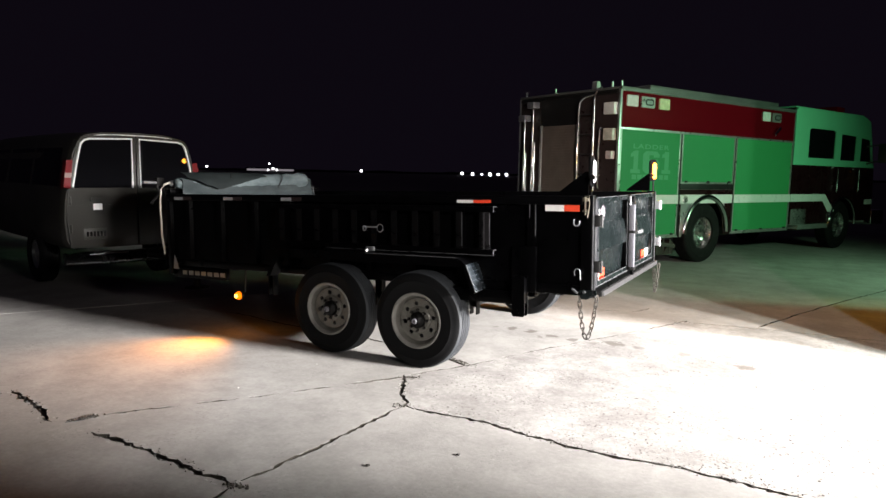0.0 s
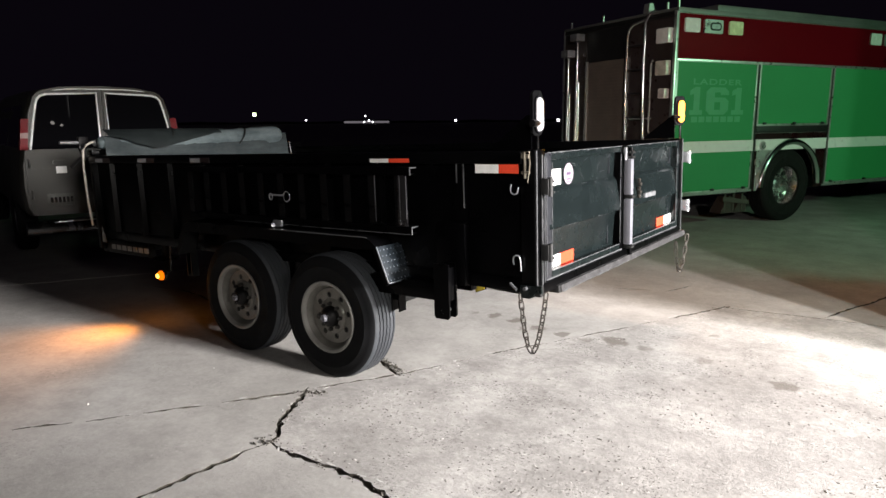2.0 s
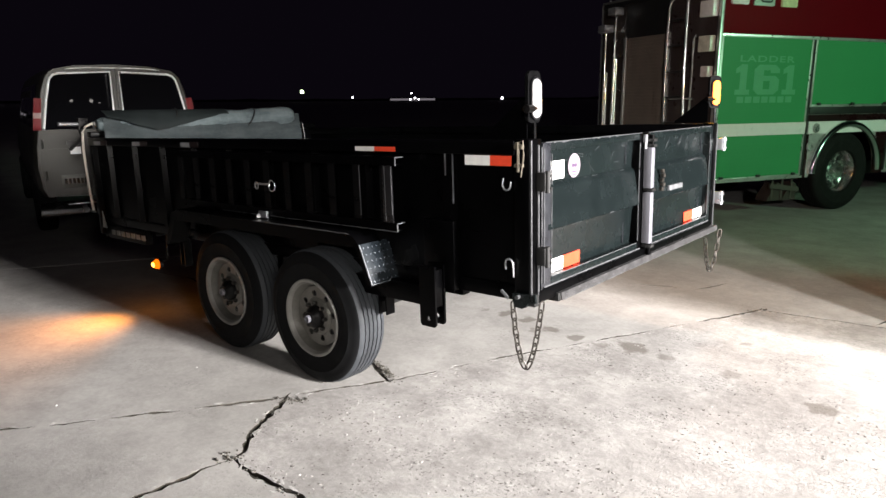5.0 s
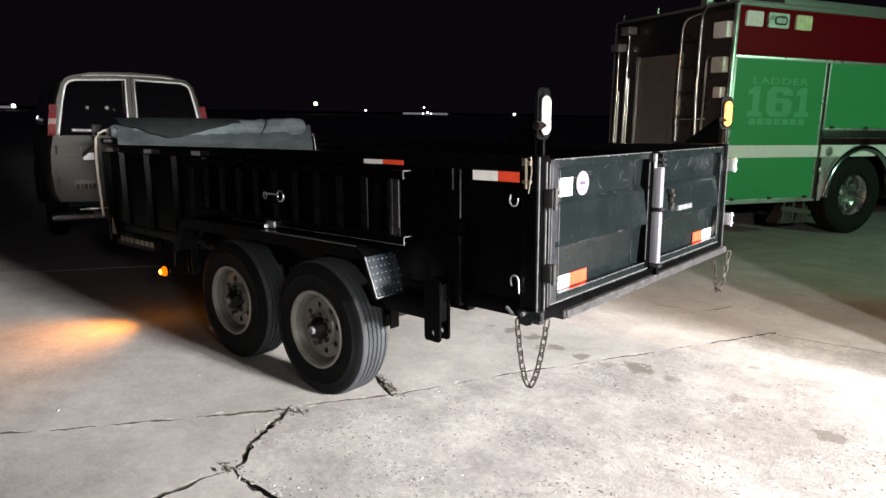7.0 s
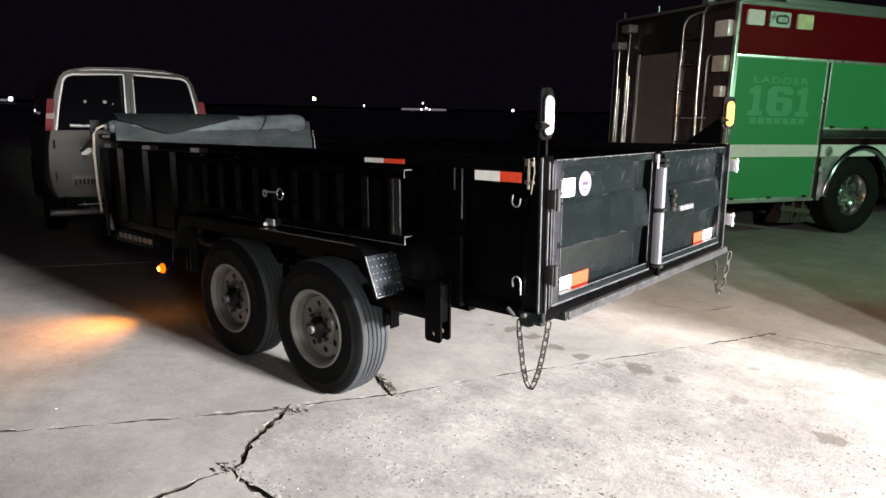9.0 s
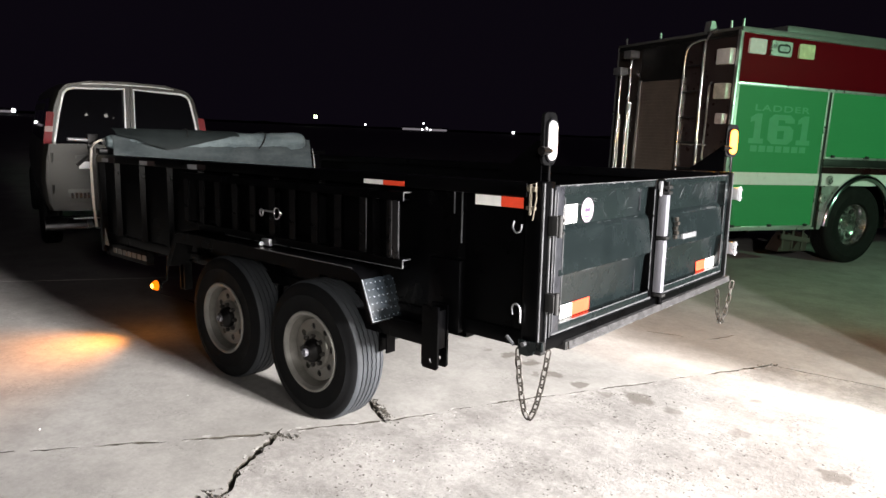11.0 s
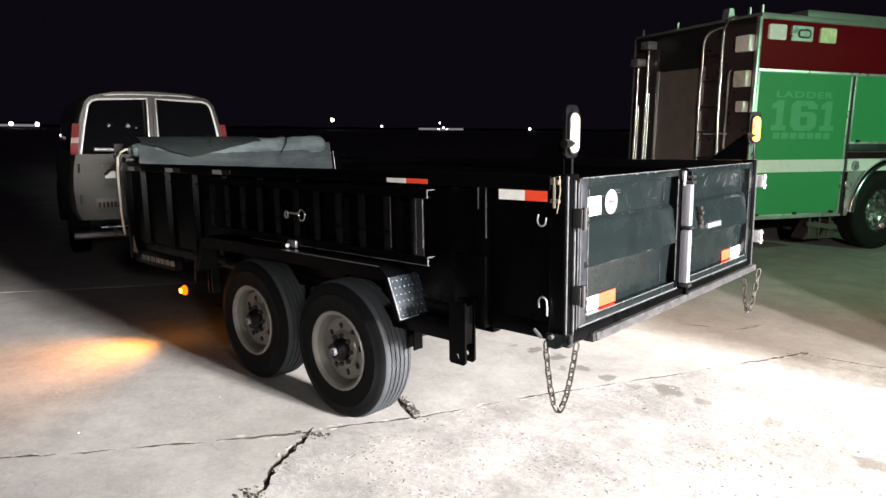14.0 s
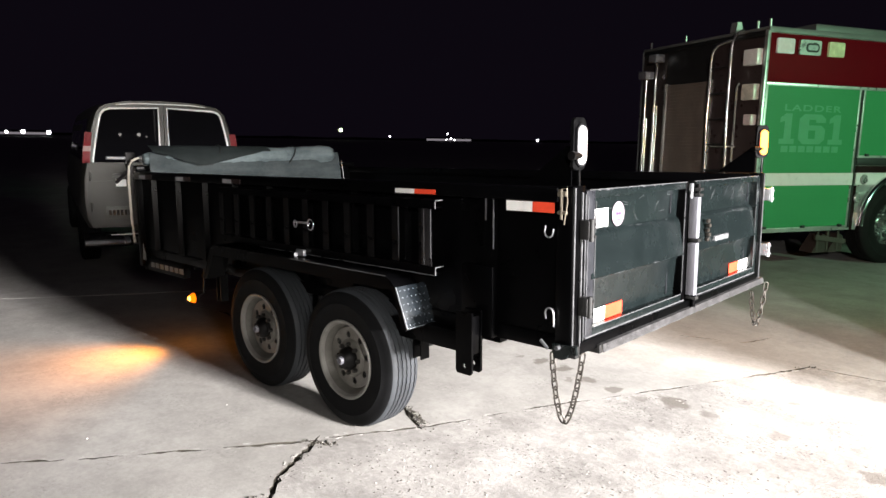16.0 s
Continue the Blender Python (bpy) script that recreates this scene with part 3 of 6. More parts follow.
# ---------------------------------------------------------------- unseen station building behind the camera, added to shape the lamp light
def make_building():
    x0, x1, y0, y1, h = 3.0, 12.5, -9.0, 24.0, 5.2
    a, b, c, d, door = 3.84, 6.53, 10.2, 18.6, 4.0
    # Lintel keeps lamp light off the van; the short wing cuts light edges.
    for name, dims in (("wall_west_1", (x0, x0 + 0.25, y0, a, 0, h)), ("wall_west_2", (x0, x0 + 0.25, b, c, 0, h)), ("wall_blocker", (0.58, x0 - 0.003, b, b + 0.22, 0, 4.2)), ("wall_west_3", (x0, x0 + 0.25, d, y1, 0, h)), ("wall_lintel_2", (x0, x0 + 0.25, c, d, door, h)),
                       ("wall_lintel", (x0, x0 + 0.25, a, b, 2.38, h)), ("wall_east", (x1, x1 + 0.25, y0, y1, 0, h)),
                       ("wall_south", (x0 + 0.25, x1, y0, y0 + 0.25, 0, h)), ("wall_north", (x0 + 0.25, x1, y1 - 0.25, y1, 0, h)),
                       ("wall_bay_south", (x0 + 0.25, x1, 0.0, 0.2, 0, h)), ("wall_bay_north", (x0 + 0.25, x1, 9.5, 9.7, 0, h))):
        tagged(part(name, a_box(*dims, bevel=0.01), PLASTER), "plain dark unseen wall that shapes the lamp light", "wall", kind="structure")
    tagged(part("ceiling", a_box(x0, x1 + 0.25, y0, y1, h + 0.004, h + 0.2), PLASTER), "plain unseen ceiling", "ceiling", kind="structure")


make_building()


def wall_lamp(y, z, r):
    """A small bulkhead lamp on the station wall, mirrored in the van's rear window."""
    ob = thing("wall_lamp", pose(3.0, y, z), "small white lamp on the dark station wall", "wall lamp", "wall lamps on the station")
    bm = bmesh.new()
    lathe(bm, [(r + 0.02, 0.0), (r + 0.02, -0.03), (r + 0.008, -0.04), (0.0, -0.04)], 16, pose(0, 0, 0, 0, 0, -90))
    part("lamp_base", bm, BLACK_TRIM, ob)
    bm = bmesh.new()
    lathe(bm, [(r, -0.041), (r * 0.9, -0.06), (r * 0.5, -0.075), (0.0, -0.08)], 16, pose(0, 0, 0, 0, 0, -90))
    part("globe", bm, LAMP_GLOBE, ob, "glowing white globe")


wall_lamp(3.00, 1.60, 0.036)
wall_lamp(3.46, 1.60, 0.045)
wall_lamp(3.66, 1.54, 0.030)


# ---------------------------------------------------------------- dump trailer
TRAILER = pose(-1.84, 4.385, 0, 0, -1.6, 0)
LONG, WIDE, FLOOR, RAIL = 4.27, 2.335, 0.70, 1.40
trailer = thing("dump_trailer", TRAILER, "black steel tandem axle dump trailer with closed rear gates", "trailer")


def local(x, y, z):
    """World place to trailer place."""
    return TRAILER.inverted() @ Vector((x, y, z))


def trailer_side(y_out, inward, name):
    """One bed side: sheet, rails and stakes; y_out is its outer face, inward +1 or -1 into the bed."""
    s = inward
    part(name, a_box(-LONG, -0.08, y_out + s * 0.045, y_out + s * 0.052, FLOOR + 0.03, RAIL - 0.02), BLACK, trailer)
    part("top_rail", a_box(-LONG, -0.07, y_out - s * 0.012, y_out + s * 0.075, RAIL - 0.06, RAIL, bevel=0.006), BLACK, trailer)
    part("bottom_rail", a_box(-LONG, -0.07, y_out + s * 0.034, y_out + s * 0.07, FLOOR - 0.01, FLOOR + 0.06, bevel=0.005), BLACK, trailer)
    first = None
    for k in range(9):
        x = -0.60 - 0.425 * k if k else -0.46
        if first is None:
            bm = bmesh.new()
            prism(bm, [(-0.035, s * 0.045), (-0.022, s * 0.008), (0.022, s * 0.008), (0.035, s * 0.045)], "z", FLOOR + 0.06, RAIL - 0.06)
            first = part("stake", bm, BLACK, trailer)
            first.matrix_basis = pose(x, y_out, 0)
        else:
            again(first, "stake", pose(x, y_out, 0), trailer)


trailer_side(0, 1, "side_panel")
trailer_side(WIDE, -1, "side_panel")
part("bed_floor", a_box(-LONG, -0.05, 0.052, WIDE - 0.052, FLOOR - 0.004, FLOOR + 0.012), BLACK, trailer)
part("front_panel", a_box(-LONG - 0.02, -LONG + 0.03, 0.0, WIDE, FLOOR - 0.1, RAIL, bevel=0.008), BLACK, trailer)
part("front_rail", a_box(-LONG - 0.03, -LONG + 0.05, 0.0, WIDE, RAIL + 0.002, RAIL + 0.05, bevel=0.01), BLACK, trailer)

# rear corner posts; bright strips stand in for the shine of their edges
for y0, y1 in ((0.0, 0.100), (WIDE - 0.062, WIDE)):
    part("corner_post", a_box(-0.078, 0.0, y0, y1, FLOOR - 0.015, RAIL + 0.005, bevel=0.006), BLACK, trailer)
bm = bmesh.new()
box(bm, 0.001, 0.008, 0.004, 0.012, FLOOR, RAIL, bevel=0.002)
box(bm, 0.001, 0.010, 0.058, 0.066, FLOOR - 0.01, RAIL - 0.02, bevel=0.002)
box(bm, 0.001, 0.005, 0.092, 0.097, FLOOR + 0.03, RAIL - 0.03, bevel=0.001)
box(bm, -0.002, 0.003, 0.115, 0.120, FLOOR + 0.06, RAIL - 0.04, bevel=0.001)
part("post_edge", bm, EDGE, trailer, "bright strip for the shine of a corner edge")
part("post_edge", a_box(0.001, 0.009, WIDE - 0.012, WIDE - 0.003, FLOOR, RAIL, bevel=0.002), EDGE, trailer, "bright strip for the shine of a corner edge")
# highlight on the rear stake, put on as bright strips
bm = bmesh.new()
box(bm, -0.463, -0.459, -0.001, 0.007, 1.24, 1.338, bevel=0.001)
box(bm, -0.418, -0.414, -0.001, 0.007, 1.11, 1.338, bevel=0.001)
part("stake_edge", bm, EDGE, trailer, "bright strips for a highlight on the stake")

# lower stake, drop bracket and chassis
part("outer_post", a_box(-0.59, -0.404, -0.02, 0.02, FLOOR - 0.002, 1.03, bevel=0.005), BLACK, trailer)
for y in (-0.095, -0.03):
    bm = bmesh.new()
    plate(bm, [(-0.550, 0.523), (-0.472, 0.523), (-0.462, 0.535), (-0.462, 0.82), (-0.560, 0.82), (-0.560, 0.535)], [circle(-0.507, 0.562, 0.012, 10)], "y", y, y + 0.012)
    part("drop_bracket", bm, BLACK, trailer)
part("bracket_block", a_box(-0.555, -0.467, -0.082, -0.031, 0.62, 0.80, bevel=0.004), BLACK, trailer)
part("side_beam", a_box(-1.15, -0.562, -0.03, 0.03, 0.598, 0.698, bevel=0.006), BLACK, trailer)
part("outrigger", a_box(-1.15, -0.45, 0.10, 0.16, 0.64, 0.70, bevel=0.006), BLACK, trailer)
for y in (0.55, WIDE - 0.65):
    part("main_beam", a_box(-LONG, -0.98, y, y + 0.1, 0.60, FLOOR - 0.02, bevel=0.006), BLACK, trailer)
for k in range(8):
    x = -0.4 - 0.5 * k
    part("cross_member", a_box(x - 0.04, x + 0.04, 0.50, WIDE - 0.50, FLOOR - 0.1, FLOOR - 0.012, bevel=0.004), BLACK, trailer)
for x in (-0.915, -1.78, -2.95):
    bm = bmesh.new()
    box(bm, x - 0.030, x - 0.022, 0.0, 0.06, 0.487, 0.70)
    box(bm, x + 0.022, x + 0.030, 0.0, 0.06, 0.487, 0.70)
    box(bm, x - 0.022, x + 0.022, 0.05, 0.06, 0.54, 0.70)
    part("spring_hanger", bm, BLACK, trailer)

# tongue, coupler and jack towards the van
for s in (-1, 1):
    bm = bmesh.new()
    y = WIDE / 2
    prism(bm, [(-LONG, y + s * 0.60), (-LONG, y + s * 0.70), (-LONG - 1.35, y + s * 0.10), (-LONG - 1.35, y + s * 0.01)], "z", 0.50, 0.63)
    part("tongue_beam", bm, BLACK, trailer)
bm = bmesh.new()
tube(bm, [(-LONG - 1.3, WIDE / 2, 0.60), (-LONG - 1.78, WIDE / 2, 0.62)], 0.05, 10)
part("coupler", bm, DARK, trailer)
bm = bmesh.new()
tube(bm, [(-LONG - 0.95, WIDE / 2, 0.25), (-LONG - 0.95, WIDE / 2, 0.95)], 0.045, 12)
box(bm, -LONG - 1.05, -LONG - 0.85, WIDE / 2 - 0.1, WIDE / 2 + 0.1, 0.22, 0.25)
part("tongue_jack", bm, DARK, trailer)
part("frame_skirt", a_box(-LONG, -3.55, 0.03, 0.09, 0.57, FLOOR - 0.012, bevel=0.006), BLACK, trailer)
bm = bmesh.new()
for k in range(7):
    box(bm, -4.12 + k * 0.085, -4.06 + k * 0.085, 0.024, 0.0295, 0.605, 0.645)
part("maker_bars", bm, PALE, trailer, "faded pale lettering bars")
bm = bmesh.new()
prism(bm, [(-4.22, 0.66), (-4.14, 0.66), (-4.20, 0.80)], "y", 0.0, 0.0035)
part("maker_decal", bm, PALE, trailer, "faded pale triangular decal")


# wheels
def tyre_mesh(radius, width, rim):
    h = width / 2
    pr = [(rim, -h * 0.80), (rim + 0.012, -h * 0.90), (rim + 0.018, -h * 0.97), (rim + 0.05, -h * 1.03), (radius * 0.80, -h * 1.05), (radius * 0.80 + 0.003, -h * 1.065), (radius * 0.815, -h * 1.045), (radius * 0.89, -h * 1.0),
          (radius * 0.94, -h * 0.93), (radius * 0.972, -h * 0.84), (radius - 0.004, -h * 0.74)]
    for k, y in enumerate((-0.56, -0.28, 0.0, 0.28, 0.56)):
        pr += [(radius, h * (y - 0.036)), (radius - 0.009, h * (y - 0.026)), (radius - 0.009, h * (y + 0.026)), (radius, h * (y + 0.036))]
    pr += [(r, -y) for r, y in pr[10::-1]]
    bm = bmesh.new()
    lathe(bm, pr, 120)
    caps = [f for f in bm.faces if len(f.verts) > 8]
    bmesh.ops.delete(bm, geom=caps, context="FACES_ONLY")
    # zigzag tread grooves
    for v in bm.verts:
        far = math.hypot(v.co.x, v.co.z)
        if far > radius - 0.0098 and abs(v.co.y) < h * 0.66:
            k = round(math.atan2(v.co.z, v.co.x) / (math.tau / 120))
            v.co.y += 0.0022 * (1 if k % 2 else -1)
    return bm


def rim_mesh(r):
    """Dished steel wheel, its outer face towards -y."""
    bm = bmesh.new()
    lathe(bm, [(r, 0.012), (r + 0.008, 0.0), (r + 0.003, -0.006), (r - 0.008, -0.003), (r - 0.014, 0.006), (r - 0.020, 0.016), (r - 0.032, 0.040),
               (r - 0.043, 0.064), (r - 0.046, 0.20), (r, 0.205)], 56)
    bmesh.ops.delete(bm, geom=[f for f in bm.faces if len(f.verts) > 8], context="FACES_ONLY")
    return bm


def disc_mesh(r):
    """The pressed wheel centre: a row of holes, a raised ring and the seat of the nuts."""
    bm = bmesh.new()
    holes = [circle(0.130 * math.cos(k * math.tau / 8 + 0.2), 0.130 * math.sin(k * math.tau / 8 + 0.2), 0.0185, 16) for k in range(8)]
    plate(bm, circle(0, 0, r - 0.043, 56), holes + [circle(0, 0, 0.060, 28)], "y", 0.052, 0.060)
    lathe_bm = bmesh.new()
    lathe(lathe_bm, [(0.108, 0.053), (0.102, 0.043), (0.094, 0.039), (0.066, 0.039), (0.060, 0.075)], 40)
    bmesh.ops.delete(lathe_bm, geom=[f for f in lathe_bm.faces if len(f.verts) > 8], context="FACES_ONLY")
    me = bpy.data.meshes.new("dish")
    lathe_bm.to_mesh(me)
    lathe_bm.free()
    bm.from_mesh(me)
    bpy.data.meshes.remove(me)
    return bm


def nut_mesh():
    bm = bmesh.new()
    lathe(bm, [(0.0, -0.020), (0.009, -0.020), (0.0125, -0.012), (0.0125, 0.010)], 6)
    return bm


WHEEL_PARTS = {}


def trailer_wheel(x, y, turn):
    place = TRAILER.inverted() @ pose(x, y, 0.385, 0, 0, turn)
    if not WHEEL_PARTS:
        wheel = part("wheel", rim_mesh(0.215), RIM, trailer, "silver steel wheel")
        # Faces inside the dish take the darker tone: its shade is in the colour.
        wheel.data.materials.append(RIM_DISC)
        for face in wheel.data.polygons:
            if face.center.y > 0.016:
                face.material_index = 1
        part("wheel_disc", disc_mesh(0.215), RIM_DISC, wheel, "pressed wheel centre in a shaded tone")
        tyre = part("tyre", tyre_mesh(0.385, 0.212, 0.205), RUBBER, wheel, "worn black tyre", smooth=30)
        tyre.matrix_basis = pose(0, 0.108, 0)
        # Tread faces get a lighter copy of the rubber: lamp light in colour.
        tyre.data.materials.append(TREAD)
        for face in tyre.data.polygons:
            if math.hypot(face.center.x, face.center.z) > 0.374:
                face.material_index = 1
        bm = bmesh.new()
        lathe(bm, [(0.064, 0.10), (0.064, 0.020), (0.058, 0.006), (0.044, -0.004), (0.035, -0.016), (0.0, -0.016)], 28)
        part("hub", bm, HUB, wheel, "greasy black axle hub")
        bm = bmesh.new()
        lathe(bm, [(0.022, -0.015), (0.022, -0.030), (0.019, -0.034), (0.012, -0.034), (0.010, -0.026), (0.0, -0.026)], 20)
        part("grease_cap", bm, LATCH, wheel, "dull grease cap")
        nut = part("lug_nut", nut_mesh(), plain("greasy nut steel", (0.022, 0.020, 0.018), 0.5, metal=0.2), wheel)
        nut.matrix_basis = pose(0.081, 0.036, 0)
        for k in range(1, 8):
            a = k * math.tau / 8
            again(nut, "lug_nut", pose(0.081 * math.cos(a), 0.036, 0.081 * math.sin(a)), wheel)
        backing = bmesh.new()
        lathe(backing, [(0.05, 0.095), (0.160, 0.095), (0.160, 0.20), (0.05, 0.20)], 32)
        part("brake_drum", backing, DARK, wheel)
        WHEEL_PARTS["wheel"] = wheel
        wheel.matrix_basis = place
        return wheel
    return copy_thing(WHEEL_PARTS["wheel"], place)


trailer_wheel(-3.2, 4.25, 0)
trailer_wheel(-4.052, 4.25, 0)
trailer_wheel(-3.2, 6.86, 180)
trailer_wheel(-4.052, 6.86, 180)
for x in (-3.2, -4.052):
    p = local(x, 4.4, 0.36)
    bm = bmesh.new()
    tube(bm, [(p.x, 0.0, p.z), (p.x, WIDE, p.z)], 0.045, 12)
    part("axle", bm, DARK, trailer)


# tandem fender with tread plate ends
def fender(y0, y1):
    bm = bmesh.new()
    z = 0.941
    rows = [(-2.86, 0.69), (-2.75, z - 0.025), (-2.68, z), (-1.02, z), (-0.97, z - 0.006), (-0.937, z - 0.025), (-0.908, 0.888), (-0.830, 0.685)]
    inner = [(x + (0.008 if x < -2 else -0.008), w - 0.006) for x, w in rows]
    prism(bm, rows + inner[::-1], "y", y0, y1)
    part("fender", bm, BLACK, trailer)
    bm = bmesh.new()
    edge_y = y0 + 0.002 if y0 < 0 else y1 - 0.006
    prism(bm, [(-2.85, 0.69), (-2.742, z - 0.03), (-2.68, z - 0.007), (-1.02, z - 0.007), (-0.945, z - 0.030), (-0.918, 0.882), (-0.842, 0.685), (-0.862, 0.685), (-0.930, 0.875), (-1.00, 0.868), (-2.66, 0.868), (-2.715, 0.865), (-2.82, 0.69)], "y", edge_y, edge_y + 0.004)
    part("fender_skirt", bm, BLACK, trailer)


fender(-0.155, 0.0)
fender(WIDE, WIDE + 0.155)
slope = math.atan2(0.192, 0.077)
STEP = pose(-0.906, -0.075, 0.888) @ pose(0, 0, 0, 0, math.degrees(slope), 0)
tread = part("tread_plate", a_box(0, 0.210, -0.080, 0.130, 0.004, 0.009, bevel=0.002), TREADPLATE, trailer, "diamond tread plate step")
tread.matrix_basis = STEP
bm = bmesh.new()
box(bm, 0.0, 0.212, -0.0835, -0.0805, 0.003, 0.010)
box(bm, 0.2105, 0.214, -0.080, 0.130, 0.003, 0.010)
edge = part("tread_edge", bm, STUD, trailer, "bright worn edge of the tread plate")
edge.matrix_basis = STEP
part("fender_edge", a_box(-1.80, -0.975, -0.1575, -0.1555, 0.9365, 0.9415), EDGE, trailer, "paint worn to steel on the fender edge")
stud = None
for i in range(6):
    for j in range(7):
        m = STEP @ pose(0.022 + 0.035 * i, -0.064 + 0.030 * j + 0.006 * (i % 2), 0.0095, 0, 0, 45 if (i + j) % 2 else -45)
        if stud is None:
            bm = bmesh.new()
            box(bm, -0.0045, 0.0045, -0.0016, 0.0016, 0, 0.0014, bevel=0.0005)
            stud = part("tread_stud", bm, STUD, trailer)
            stud.matrix_basis = m
        else:
            again(stud, "tread_stud", m, trailer)


# ---- ladder type loading ramp carried on the side: a thing of its own
ramp = thing("loading_ramp", TRAILER @ pose(0.035, 0, 0), "black steel loading ramp with rungs hung on a trailer side", "ramp")
for z0, z1 in ((0.957, 1.000), (1.280, 1.322)):
    bm = bmesh.new()
    o = 0.005
    prism(bm, [(-0.062, z0), (-0.006, z0), (-0.006, z0 + o), (-0.057, z0 + o), (-0.057, z1 - o), (-0.006, z1 - o), (-0.006, z1), (-0.062, z1)], "x", -2.78, -0.758)
    part("ramp_rail", bm, BLACK, ramp)
    bm = bmesh.new()
    box(bm, -0.758, -0.754, -0.063, -0.058, z0, z1)
    box(bm, -0.758, -0.754, -0.063, -0.006, z1 - 0.006, z1)
    part("rail_end", bm, STEEL, ramp, "bright sawn channel end")
bm = bmesh.new()
x = -2.3
while x < -0.78:
    n = rng.uniform(0.08, 0.3)
    box(bm, x, min(x + n, -0.76), -0.0632, -0.0605, 0.9555, 0.9555 + rng.uniform(0.0025, 0.005))
    x += n + rng.uniform(0.0, 0.05)
part("rail_wear", bm, EDGE, ramp, "paint worn to steel along the lower rail")
rung = None
for k in range(11):
    x = -0.850 - 0.194 * k
    if rung is None:
        bm = bmesh.new()
        prism(bm, [(-0.027, -0.052), (0.027, -0.052), (0.027, -0.047), (-0.022, -0.047), (-0.022, -0.012), (-0.027, -0.012)], "z", 1.0, 1.28)
        rung = part("rung", bm, RUNG, ramp)
        rung.matrix_basis = pose(x, 0, 0)
    else:
        again(rung, "rung", pose(x, 0, 0), ramp)
# Glints on the rung edges, put on as bright strips.
for x0, x1, y, z0 in ((-0.834, -0.830, -0.0625, 1.005), (-0.789, -0.786, -0.0625, 1.04), (-1.021, -1.017, -0.0545, 1.02)):
    part("rung_glint", a_box(x0, x1, y, y + 0.003, z0, 1.275), EDGE, ramp, "bright strip for a glint on the rung edges")
part("end_plate", a_box(-0.850, -0.785, -0.060, -0.0525, 1.0, 1.28, bevel=0.002), plain("scuffed grey ramp plate", (0.012, 0.0115, 0.0125), 0.3, vary=0.5, spec=0.3), ramp)
bm = bmesh.new()
tube(bm, [(-1.748 + 0.028 * math.cos(a), -0.064, 1.138 + 0.032 * math.sin(a)) for a in [k * math.tau / 18 for k in range(18)]], 0.006, 8, closed=True)
part("ring", bm, CHROME, ramp, "bright pull ring")
bm = bmesh.new()
tube(bm, [(-1.92, -0.060, 1.143), (-1.78, -0.060, 1.143)], 0.006, 8)
tube(bm, [(-1.90 + 0.015 * math.cos(a), -0.066, 1.132 + 0.02 * math.sin(a)) for a in [k * math.tau / 14 for k in range(14)]], 0.0045, 6, closed=True)
part("lock_pin", bm, STEEL, ramp)
bm = bmesh.new()
box(bm, -1.88, -1.80, -0.085, -0.064, 0.944, 0.985, bevel=0.006)
tube(bm, [(-1.875, -0.088, 0.956), (-1.855, -0.10, 0.956)], 0.012, 10)
part("ramp_clip", bm, STEEL, ramp, "bright clip holding the ramp")


